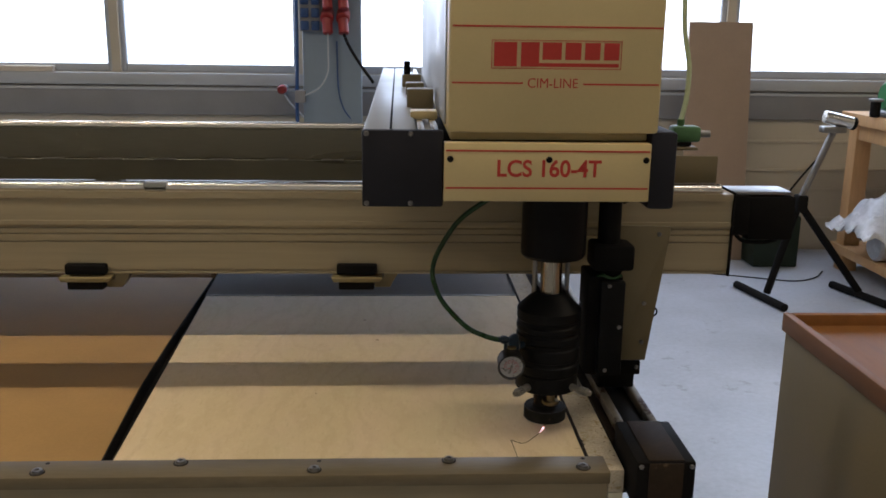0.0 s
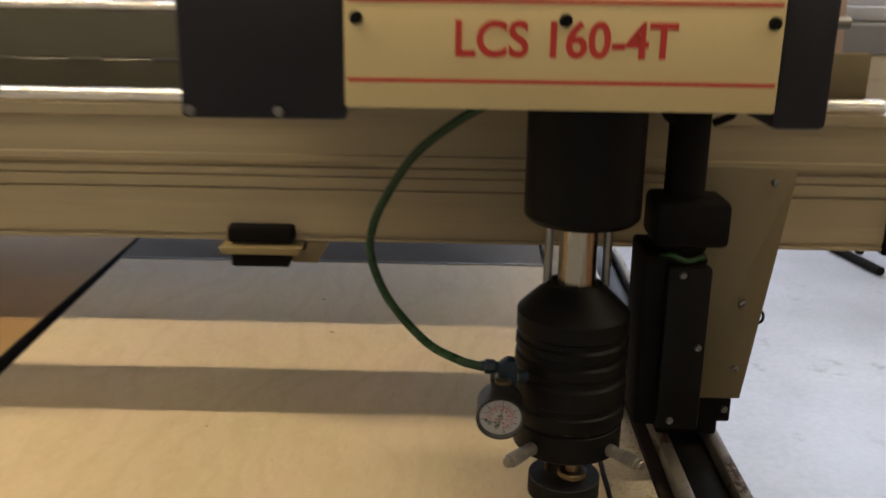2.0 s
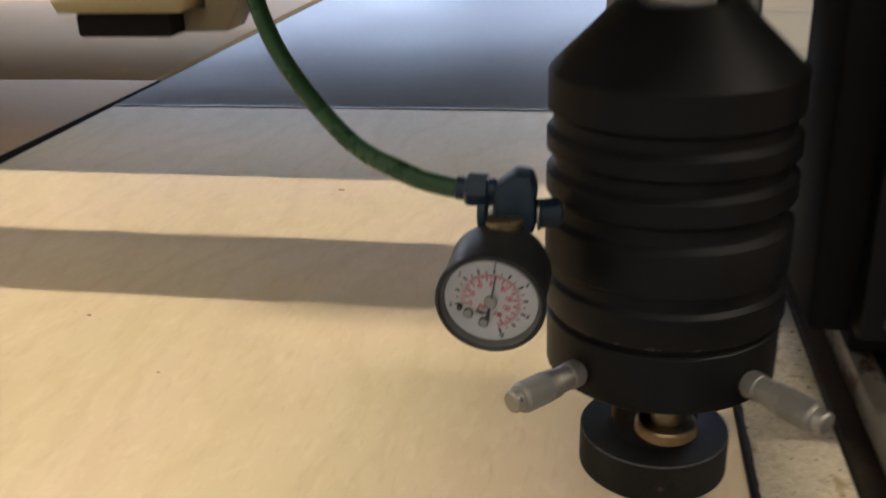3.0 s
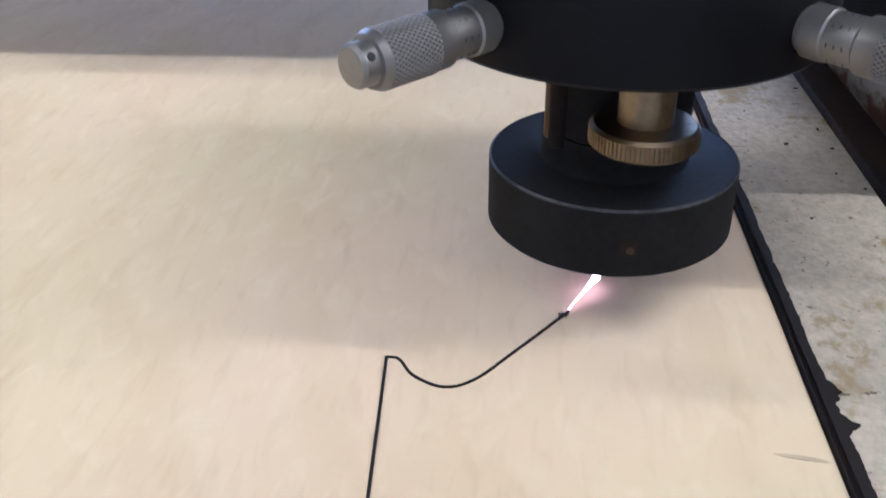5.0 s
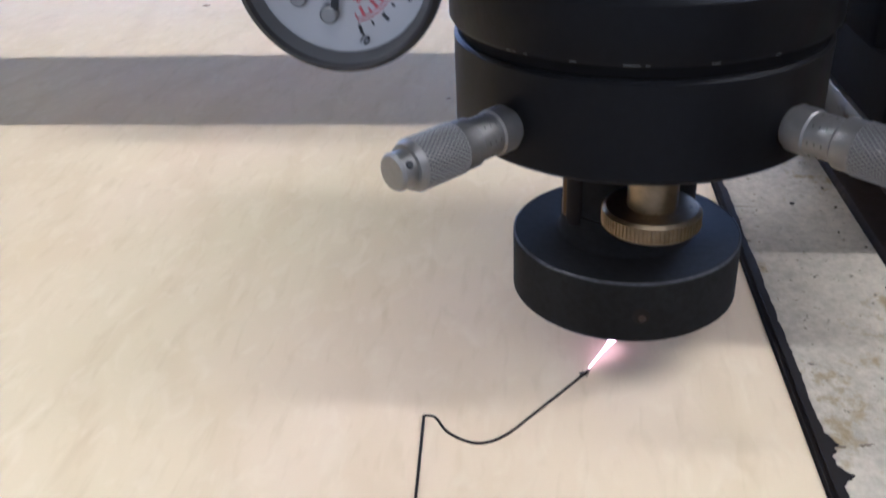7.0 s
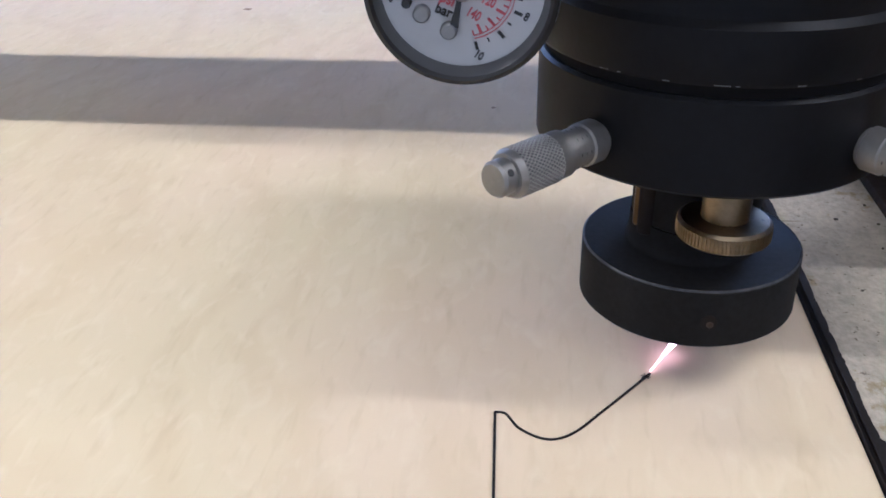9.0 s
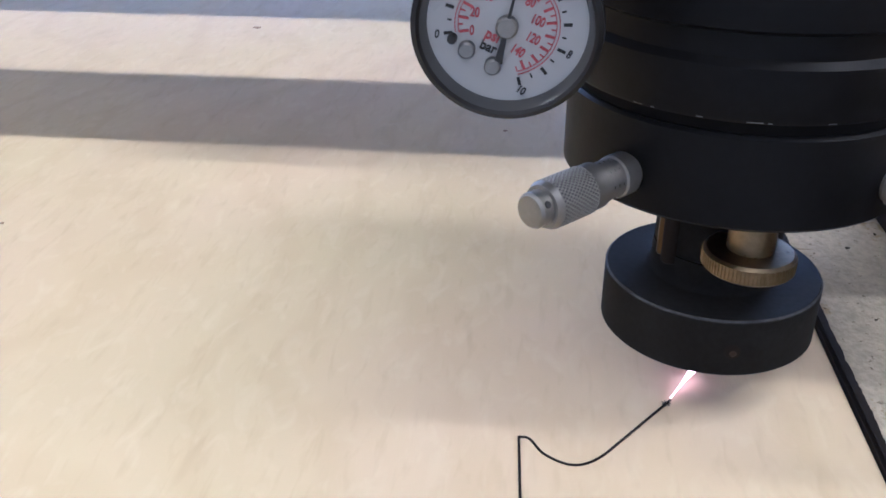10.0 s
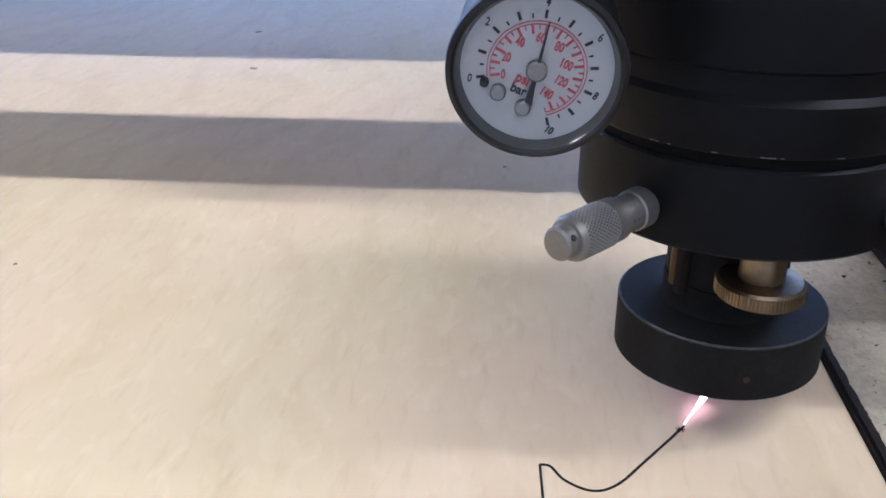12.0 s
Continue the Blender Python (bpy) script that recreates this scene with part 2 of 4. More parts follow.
def L(profile, at=(0, 0, 0), way=(0, 0, 1), seg=48, bm=None, close=True):
    """A turned part: (radius, height) pairs about an axis."""
    own = bmesh.new()
    m = frame_of(at, way)
    rings = []
    for r, h in profile:
        rings.append([own.verts.new(m @ Vector((r * math.cos(2 * math.pi * i / seg), r * math.sin(2 * math.pi * i / seg), h))) for i in range(seg)])
    for a, c in zip(rings, rings[1:]):
        for i in range(seg):
            own.faces.new((a[i], a[(i + 1) % seg], c[(i + 1) % seg], c[i]))
    if close:
        own.faces.new(rings[0][::-1])
        own.faces.new(rings[-1])
    return join(bm, own)


def rod(a, c, r, seg=16, bm=None, ch=0.0):
    a, c = Vector(a), Vector(c)
    h = (c - a).length
    ch = ch or min(r * 0.15, h * 0.2)
    return L([(r - ch, 0), (r, ch), (r, h - ch), (r - ch, h)], a, c - a, seg, bm)


def prism(points, axis, a, c, bevel=0.001, bm=None):
    """A polygon in the plane across an axis, drawn out from a to c."""
    own = bmesh.new()
    def at(u, v, w):
        return {"x": (w, u, v), "y": (u, w, v), "z": (u, v, w)}[axis]
    p0 = [own.verts.new(at(u, v, a)) for u, v in points]
    p1 = [own.verts.new(at(u, v, c)) for u, v in points]
    own.faces.new(p0), own.faces.new(p1[::-1])
    k = len(points)
    for i in range(k):
        own.faces.new((p0[i], p1[i], p1[(i + 1) % k], p0[(i + 1) % k]))
    bmesh.ops.recalc_face_normals(own, faces=own.faces)
    if bevel:
        bmesh.ops.bevel(own, geom=own.edges[:], offset=bevel, segments=2, affect="EDGES", profile=0.5)
    return join(bm, own)


def smooth_path(points, steps=10):
    p = [Vector(q) for q in points]
    p = [2 * p[0] - p[1]] + p + [2 * p[-1] - p[-2]]
    out = []
    for i in range(1, len(p) - 2):
        for s in range(steps):
            t = s / steps
            out.append(0.5 * (2 * p[i] + (p[i + 1] - p[i - 1]) * t + (2 * p[i - 1] - 5 * p[i] + 4 * p[i + 1] - p[i + 2]) * t * t
                              + (3 * p[i] - p[i - 1] - 3 * p[i + 1] + p[i + 2]) * t ** 3))
    return out + [p[-2]]


def pipe(points, r, seg=10, steps=10, bm=None):
    """A bent round cable or hose through the points."""
    path = smooth_path(points, steps)
    own = bmesh.new()
    rings, up = [], Vector((0.13, 0.21, 0.97))
    for i, q in enumerate(path):
        d = (path[min(i + 1, len(path) - 1)] - path[max(i - 1, 0)]).normalized()
        s = d.cross(up).normalized()
        u = s.cross(d)
        rings.append([own.verts.new(q + r * (math.cos(k * 2 * math.pi / seg) * s + math.sin(k * 2 * math.pi / seg) * u)) for k in range(seg)])
    for a, c in zip(rings, rings[1:]):
        for k in range(seg):
            own.faces.new((a[k], a[(k + 1) % seg], c[(k + 1) % seg], c[k]))
    own.faces.new(rings[0][::-1]), own.faces.new(rings[-1])
    return join(bm, own)


def letters(text, size, m, wide=1.0, depth=0.0003, bold=0.022):
    """Raised letters of the built-in font as a mesh, centred at m."""
    cu = bpy.data.curves.new("text", "FONT")
    cu.body, cu.size, cu.align_x, cu.align_y, cu.extrude = text, size, "CENTER", "CENTER", depth
    cu.offset = size * bold
    ob = new("text", cu)
    me = bpy.data.meshes.new_from_object(ob.evaluated_get(bpy.context.evaluated_depsgraph_get()))
    bpy.data.objects.remove(ob)
    bm = bmesh.new()
    bm.from_mesh(me)
    bpy.data.meshes.remove(me)
    bmesh.ops.transform(bm, matrix=m @ Matrix.Diagonal((wide, 1, 1, 1)), verts=bm.verts)
    return bm


def screw(x, y, z, way, parent, r=0.0035, mat=None, name="screw"):
    d = Vector(way).normalized()
    p = Vector((x, y, z)) - d * 0.002
    bm = L([(r, 0), (r, 0.003), (r * 0.75, 0.0045), (r * 0.45, 0.0046), (r * 0.4, 0.003)], p, d, 14)
    return part(name, bm, mat or satin, parent)


def wall_with_holes(name, axis, at, thick, u0, u1, z0, z1, holes, mat):
    """A wall across an axis, with rectangular openings (u0, u1, z0, z1) that go through it."""
    us = sorted({u0, u1, *[h[0] for h in holes], *[h[1] for h in holes]})
    zs = sorted({z0, z1, *[h[2] for h in holes], *[h[3] for h in holes]})
    bm = bmesh.new()
    for a, c in zip(us, us[1:]):
        for e, g in zip(zs, zs[1:]):
            if any(h[0] <= a and c <= h[1] and h[2] <= e and g <= h[3] for h in holes):
                continue
            if axis == "y":
                B(a, c, at, at + thick, e, g, 0, bm)
            else:
                B(at, at + thick, a, c, e, g, 0, bm)
    bmesh.ops.remove_doubles(bm, verts=bm.verts, dist=1e-5)
    return tagged(part(name, bm, mat, None, smooth=False), kind="structure")


# ---- the room ----
FL = -ZT
X0, X1, Y0, Y1, ZC = -6.5, 6.5, -4.5, 4.3, 5.0
tagged(part("floor", B(X0 - 0.3, X1 + 0.3, Y0 - 0.3, Y1 + 0.3, FL - 0.1, FL, 0), concrete), "smooth grey screed workshop floor with faint scuffs", "floor", kind="structure")
tagged(part("ceiling", B(X0 - 0.3, X1 + 0.3, Y0 - 0.3, Y1 + 0.3, ZC, ZC + 0.2, 0), white_wall), "white workshop ceiling", "ceiling", kind="structure")
SILL = 0.245
WINDOWS = [(-3.3, -1.845, SILL, 2.1), (-1.795, -0.78, SILL, 2.1), (-0.50, 1.725, SILL, 2.1), (1.775, 3.4, SILL, 2.1)]
tagged(wall_with_holes("wall_north", "y", Y1, 0.3, X0 - 0.3, X1 + 0.3, FL, ZC, WINDOWS, wall_paint), "beige workshop wall below a row of windows", "wall")
tagged(part("wall_south", B(X0 - 0.3, X1 + 0.3, Y0 - 0.3, Y0, FL, ZC, 0), white_wall), "white plaster workshop wall", "wall", kind="structure")
tagged(part("wall_west", B(X0 - 0.3, X0, Y0, Y1, FL, ZC, 0), white_wall), "white plaster workshop wall", "wall", kind="structure")
tagged(part("wall_east", B(X1, X1 + 0.3, Y0, Y1, FL, ZC, 0), white_wall), "white plaster workshop wall", "wall", kind="structure")
for k, (a, c, e, g) in enumerate(WINDOWS):
    w = thing("window_%d" % (k + 1), (a + c) / 2, Y1, e, "tall workshop window with grey frame and bright daylight behind", "window", "windows in the back wall", "structure")
    for n2, bx in (("window_frame", (a, a + 0.03, Y1 + 0.02, Y1 + 0.09, e, g)), ("window_frame", (c - 0.03, c, Y1 + 0.02, Y1 + 0.09, e, g)),
                   ("window_frame", (a + 0.03, c - 0.03, Y1 + 0.02, Y1 + 0.09, e, e + 0.045)), ("window_frame", (a + 0.03, c - 0.03, Y1 + 0.02, Y1 + 0.09, g - 0.05, g))):
        part(n2, B(*bx, 0.006), frame_grey, w)
    part("pane", B(a + 0.03, c - 0.03, Y1 + 0.05, Y1 + 0.056, e + 0.045, g - 0.05, 0), daylight, w, "pane white with daylight")
    lamp("window_light", look(((a + c) / 2, Y1 - 0.02, ZT + (e + g) / 2), ((a + c) / 2, 0, ZT + (e + g) / 2 - 0.6)), c - a - 0.1, g - e - 0.1, 22, (0.72, 0.85, 1.0))
# sill ledge, grey duct and panel joints under the windows
tagged(part("window_ledge", B(X0, X1, Y1 - 0.035, Y1, 0.174, SILL - 0.003, 0.006), frame_grey), "grey painted window ledge along the wall", "window sill", kind="structure")
duct = thing("wall_duct", 0, Y1, 0.0, "grey metal service duct running along the wall", "duct", kind="structure")
part("duct_cover", B(X0, X1, Y1 - 0.025, Y1 - 0.002, 0.005, 0.168, 0.006), duct_grey, duct)
part("duct_lip", B(X0, X1, Y1 - 0.030, Y1 - 0.0252, 0.145, 0.160, 0.002), frame_grey, duct)
for z in (-0.125, -0.30, -0.42, -0.60):
    tagged(part("trim", B(X0, X1, Y1 - 0.007, Y1 - 0.001, z - 0.012, z + 0.008, 0.002), wall_paint), "beige rib of the wall cladding", "trim", kind="structure")
# Row at -0.75 casts the beam shadows; both south rows are unseen, added fill.
for y, places in ((-0.75, (-5.35, -3.70, -2.05, 2.05, 3.70, 5.35)), (-2.7, (-1.65, 0.0, 1.65)), (-3.8, (-1.65, 0.0, 1.65))):
    for x in places:
        tl = thing("unseen_ceiling_light", x, y, ZC, "long unseen fluorescent ceiling light in a white tray", "ceiling light", "ceiling lights")
        part("tray", B(x - 0.80, x + 0.80, y - 0.08, y + 0.08, ZC - 0.05, ZC, 0.01), white_wall, tl)
        part("tube", rod((x - 0.77, y, ZC - 0.075), (x + 0.77, y, ZC - 0.075), 0.014, 12), tube_glow, tl, "glowing tube")
for x, watts in ((-3.70, 238), (3.70, 172)):
    lamp("tube_and_fill_light", look((x, -0.75, ZT + ZC - 0.1), (x, -0.749, 0)), 4.9, 0.14, watts, (1.0, 0.78, 0.46))
# Added frontal fill: one wide lamp for the two south rows.
lamp("tube_and_fill_light", look((0, -3.25, ZT + ZC - 0.1), (0, -3.249, 0)), 4.9, 1.25, 44, (1.0, 0.78, 0.46))

# ---- cutting bed ----
XE = 0.041   # right edge of the birch board
bed = thing("cutting_machine_bed", -1.0, 0.8, FL, "cream and beige steel bed of a flat-bed laser cutter", "machine bed")
part("corner_post", B(0.0635, 0.083, -0.124, -0.0935, FL + 0.04, -0.0295, 0.002), panel_paint, bed)
part("front_panel", B(-2.6, 0.063, -0.112, -0.0935, FL + 0.04, -0.042, 0.003), panel_paint, bed, "pale cream front panel")
part("front_rail", B(-2.6, 0.063, -0.124, -0.0935, -0.040, -0.0105, 0.003), beige, bed)
part("bed_frame", B(-2.6, 0.083, -0.093, 2.4, FL + 0.04, -0.030, 0.004), beige, bed)
part("bed_slats", B(-2.58, XE + 0.004, -0.092, 2.38, -0.029, -0.022, 0.001), hollow_dark, bed, "dark bed under the boards")
part("corner_top", B(0.0635, 0.083, -0.124, -0.0928, -0.029, 0.0015, 0.0012), strip_paint, bed)
part("edge_strip", B(XE + 0.0018, 0.083, -0.0925, 2.3, -0.029, 0.0015, 0.0008), strip_paint, bed, "stained cream edge strip with chipped paint")
part("bed_foot", B(-0.25, -0.05, -0.06, 0.1, FL, FL + 0.039, 0.004), matt_black, bed)
part("bed_foot", B(-2.3, -2.1, -0.06, 0.1, FL, FL + 0.039, 0.004), matt_black, bed)
part("bed_foot", B(-0.25, -0.05, 2.1, 2.3, FL, FL + 0.039, 0.004), matt_black, bed)
part("bed_foot", B(-2.3, -2.1, 2.1, 2.3, FL, FL + 0.039, 0.004), matt_black, bed)

# dark joint strip along the board's right edge, with ragged scorched paint
bm = bmesh.new()
rnd = random.Random(4)
pts, y = [], -0.092
while y < 0.9:
    burst = max(0.0, 1 - abs(y + 0.042) / 0.004) + max(0.0, 1 - abs(y + 0.052) / 0.0035)
    wob = noise.noise(Vector((y * 160, 0.7, 0))) + 0.7 * noise.noise(Vector((y * 620, 3.1, 0))) + 0.4 * noise.noise(Vector((y * 1500, 5.2, 0)))
    pts.append((XE + 0.0034 + 0.0005 * wob + 0.0019 * burst * max(0.0, 0.8 + wob), y))
    y += 0.0005
lo = [bm.verts.new((XE + 0.0011, y, 0.0018)) for _, y in pts]
hi = [bm.verts.new((x, y, 0.0018)) for x, y in pts]
for i in range(len(pts) - 1):
    bm.faces.new((lo[i], hi[i], hi[i + 1], lo[i + 1]))
ext = bmesh.ops.extrude_face_region(bm, geom=bm.faces[:])
bmesh.ops.translate(bm, verts=[g for g in ext["geom"] if isinstance(g, bmesh.types.BMVert)], vec=(0, 0, 0.0005))
part("scorched_edge", bm, burnt, bed, "ragged black scorched paint edge")
part("joint_seal", B(XE + 0.0002, XE + 0.0017, -0.0920, 2.3, -0.020, 0.0012, 0), burnt, bed, "black joint beside the board")
# dark nicks on the outer side of the strip
bm = bmesh.new()
for k in range(46):
    y = -0.10 + k * 0.013 + rnd.random() * 0.012
    r = 0.0003 + rnd.random() * 0.0007
    x = 0.081 - rnd.random() * 0.003 if k % 2 else XE + 0.010 + rnd.random() * 0.028
    own = L([(r, 0), (r * 0.9, 0.0004)], (x, y, 0.0014), (0, 0, 1), 7)
    for v in own.verts:
        v.co.x += (rnd.random() - 0.5) * r
        v.co.y += (rnd.random() - 0.5) * r
    join(bm, own)
part("paint_chips", bm, burnt, bed, "small dark chips in the paint")["kind"] = "stuff"

bar = thing("clamp_bar", -0.9, -0.11, 0.0, "brushed steel clamping bar screwed to the front of the bed", "bar")
part("bar", B(-2.55, 0.062, -0.139, -0.0930, -0.010, 0.006, 0.0016), steel, bar)
for k in range(12):
    front = k % 2
    x = 0.030 - 0.1675 * k
    # Bolt recesses and holes get their shade from flat near-black discs.
    part("recess", L([(0.0092, 0), (0.0092, 0.0010)], (x, -0.1250 if not front else -0.1030, 0.0055), (0, 0, 1), 24), hollow_dark, bar)
    part("bolt", L([(0.0072, 0), (0.0072, 0.0022), (0.0062, 0.0024), (0.0060, 0.0046), (0.0030, 0.0048), (0.0028, 0.0025)], (x, -0.1250 if not front else -0.1030, 0.0055), (0, 0, 1), 18), satin, bar)
    if not front:
        part("hole", L([(0.0028, 0), (0.0028, 0.0008)], (x + 0.004, -0.1010, 0.0054), (0, 0, 1), 12), hollow_dark, bar)

# ---- boards on the bed ----
board = thing("birch_plywood_board", -0.26, 0.27, -0.02, "pale birch plywood board being laser-cut, lying on the bed", "plywood board")
part("board", prism([(-0.562, -0.0920), (XE, -0.0920), (XE, 0.640), (-0.590, 0.640)], "z", -0.0215, 0.0, 0.0008), birch, board)
CUT = [(-0.0882, -0.0845), (-0.0473, -0.0840), (-0.0497, -0.0338), (-0.0468, -0.0345), (-0.0430, -0.0400), (-0.0361, -0.0434),
       (-0.0296, -0.0404), (-0.0216, -0.0306), (-0.0084, -0.0135)]


def kerf(points, w, steps):
    bm = bmesh.new()
    path = smooth_path([(x, y, 0) for x, y in points], steps)
    rows = []
    for i, q in enumerate(path):
        d = (path[min(i + 1, len(path) - 1)] - path[max(i - 1, 0)]).normalized()
        s = Vector((-d.y, d.x, 0)) * w
        rows.append([bm.verts.new(q + s * k + Vector((0, 0, h))) for k, h in ((-1, 0.0001), (-1, 0.0004), (1, 0.0004), (1, 0.0001))])
    for a, c in zip(rows, rows[1:]):
        for k in range(3):
            bm.faces.new((a[k], a[k + 1], c[k + 1], c[k]))
    return bm


cutline = join(join(kerf(CUT[:2], 0.00032, 2), kerf(CUT[1:3], 0.00034, 2)), kerf(CUT[2:], 0.00030, 12))
for k in range(7):
    a = k * 0.9
    rod((-0.0098, -0.0152, 0.0003), (-0.0098 + 0.0013 * math.cos(a), -0.0152 + 0.0013 * math.sin(a), 0.0003), 0.00014, 5, cutline)
L([(0.0009, 0.0001), (0.0007, 0.0005)], (-0.0882, -0.0845, 0), (0, 0, 1), 9, cutline)
part("cut_line", cutline, burnt, board, "thin black burnt cut line")
for x, y, a, r in ((0.0345, -0.0600, -9, 0.0055), (-0.0874, -0.0815, 78, 0.0022)):
    own = L([(1, 0), (0.8, 0.0002)], (0, 0, 0.0001), (0, 0, 1), 18)
    bmesh.ops.transform(own, matrix=Matrix.Translation((x, y, 0)) @ pose(0, 0, 0, 0, 0, a) @ Matrix.Diagonal((r, r * 0.11, 1, 1)), verts=own.verts)
    part("smudge", own, smudge, board, "faint grey scorch smudge")
knot = material("brown_knot", (0.33, 0.22, 0.14), 0.8)
for x, y, r in ((-0.264, 0.481, 0.0026), (-0.238, 0.370, 0.0028), (-0.064, 0.193, 0.0011), (-0.325, 0.13, 0.0014), (-0.251, 0.071, 0.0008)):
    own = L([(r, 0), (r * 0.8, 0.0003)], (x, y, 0.0001), (0, 0, 1), 9)
    for v in own.verts:
        v.co.y += (rnd.random() - 0.5) * r
    part("knot", own, knot, board, "small brown knot")
mdfb = thing("brown_fibreboard", -1.3, 0.4, -0.02, "brown fibreboard sheet lying on the bed beside the birch board", "fibreboard")
part("sheet", prism([(-2.4, -0.0920), (-0.577, -0.0920), (-0.594, 0.15), (-0.600, 0.35), (-0.604, 0.78), (-2.4, 0.78)], "z", -0.0215, -0.0005, 0.0008), mdf, mdfb)
EDGE = [(-0.577, -0.0920), (-0.594, 0.15), (-0.600, 0.35), (-0.604, 0.78)]
# Thin near-black strips on both board edges that face the gap.
part("dark_gap_edge", prism([(x + 0.0002, y) for x, y in EDGE] + [(x + 0.0022, y) for x, y in EDGE[::-1]], "z", -0.0215, -0.0006, 0), burnt, mdfb, "black edge along the gap between the boards", smooth=False)
part("dark_gap_edge", prism([(-0.5642, -0.0920), (-0.5622, -0.0920), (-0.5902, 0.640), (-0.5922, 0.640)], "z", -0.0215, -0.0004, 0), burnt, board, "black edge along the gap between the boards")
back = thing("grey_backing_board", -0.8, 1.2, -0.02, "pale grey-blue sheet covering the rear of the bed", "board")
part("sheet", prism([(-0.594, 0.646), (XE, 0.646), (XE, 2.2), (-0.640, 2.2)], "z", -0.0215, -0.001, 0.001), material("grey_blue_sheet", (0.28, 0.285, 0.31), 0.6, 0, 0.05, 4, 0.03, 100, 0.02, spec=0.12), back)
part("edge_strip", B(-0.590, XE, 0.6412, 0.6455, -0.0205, 0.0012, 0.0006), frame_grey, back, "thin pale front edge")
back2 = thing("brown_rear_sheet", -1.3, 1.4, -0.02, "brown fibreboard sheet at the rear of the bed", "fibreboard")
part("sheet", prism([(-2.4, 0.785), (-0.612, 0.785), (-0.668, 2.2), (-2.4, 2.2)], "z", -0.0215, -0.001, 0.001), mdf, back2)

# spark where the beam meets the board
spark = thing("laser_spark", -0.002, -0.004, 0.0, "pinkish white glowing spark at the end of the cut", "spark")
own = L([(0.00012, 0), (0.0002, 0.004), (0.00035, 0.0075), (0.0008, 0.0115), (0.0010, 0.0130), (0.0005, 0.0142)], (-0.0085, -0.0135, 0.0009), (0.0085, 0.0125, 0.0032), 14)
part("plume", own, spark_glow, spark)

# ---- side rail of the bed ----
rail = thing("side_rail", 0.135, 0.8, -0.06, "black side rail with two worn steel guide bars", "machine rail")
part("channel", B(0.0835, 0.158, -0.0445, 2.35, -0.075, 0.004, 0.003), grime, rail)
part("guide_bar", B(0.0940, 0.1065, -0.0445, 2.3, 0.0045, 0.020, 0.003), rusty, rail, "worn steel guide bar with dark oil stains")
part("guide_bar", B(0.1415, 0.1535, -0.0445, 2.3, 0.0045, 0.020, 0.003), rusty, rail, "worn steel guide bar with dark oil stains")
part("belt", B(0.110, 0.138, -0.0445, 2.3, 0.0045, 0.009, 0.001), black, rail)
endbox = thing("rail_end_box", 0.13, -0.11, -0.06, "dark box with brown scuffed cover closing the rail's end", "motor box")
part("box", B(0.087, 0.160, -0.164, -0.045, -0.032, 0.032, 0.003), matt_black, endbox)
brown_cover = material("scuffed_brown_cover", (0.030, 0.021, 0.014), 0.8, 0, 0.3, 14, 0.1, 200, 0.05, stain=(0.10, 0.07, 0.04), stain_at=0.64, stain_scale=22, spec=0.12)
part("cover", B(0.102, 0.144, -0.1675, -0.1645, -0.030, 0.031, 0.001), brown_cover, endbox, "scuffed brown front cover")
part("top_cover", B(0.102, 0.146, -0.162, -0.049, 0.0322, 0.0336, 0.0006), brown_cover, endbox, "scuffed brown top cover")
for x in (0.0925, 0.1545):
    for z in (0.026, -0.026):
        screw(x, -0.1642, z, (0, -1, 0), endbox, 0.003)
part("cable", pipe([(0.130, -0.160, -0.033), (0.129, -0.166, -0.09), (0.118, -0.16, -0.20), (0.11, -0.14, -0.34)], 0.0045), matt_black, endbox)

# ---- gantry beam across the bed ----
beam = thing("gantry_beam", -0.9, 0.16, 0.19, "beige extruded gantry beam with long grooves, across the bed", "gantry beam")
bx1, by0, by1, bz0, bz1 = 0.284, 0.1256, 0.2000, 0.1885, 0.3080
prof = [(by0, bz0), (by0, bz0 + 0.0025), (by0 + 0.002, bz0 + 0.0030), (by0 + 0.002, bz0 + 0.0065), (by0, bz0 + 0.0070)]
for z in (0.236, 0.2475, 0.2560):
    prof += [(by0, z - 0.0012), (by0 + 0.0025, z - 0.0008), (by0 + 0.0025, z + 0.0008), (by0, z + 0.0012)]
prof += [(by0 - 0.0015, 0.2605), (by0 - 0.0015, 0.2660), (by0, 0.2665), (by0, 0.2980), (by0 - 0.002, 0.2985), (by0 - 0.002, bz1), (by1, bz1), (by1, bz0)]
part("extrusion", prism(prof, "x", -2.9, bx1, 0.0), beige, beam, smooth=False)
part("top_guide", B(-2.9, 0.272, by0 + 0.004, by0 + 0.05, bz1 + 0.0005, bz1 + 0.007, 0.002), chrome, beam, "bright steel guide strip")
# Rod added so the beam's top catches the windows as a bright line.
part("guide_and_glint_rod", rod((-2.9, by0 + 0.012, bz1 + 0.006), (0.27, by0 + 0.012, bz1 + 0.006), 0.0055, 20), chrome, beam)
part("end_cap", B(bx1 + 0.0002, bx1 + 0.0035, by0 - 0.004, by1, bz0 - 0.003, bz1 + 0.003, 0.0008), matt_black, beam)
for k in range(5):
    part("joint_clip", B(-0.545 - 0.42 * k - 0.016, -0.545 - 0.42 * k + 0.016, by0 + 0.004, by0 + 0.020, bz1 + 0.0005, bz1 + 0.0122, 0.001), cover_grey, beam)
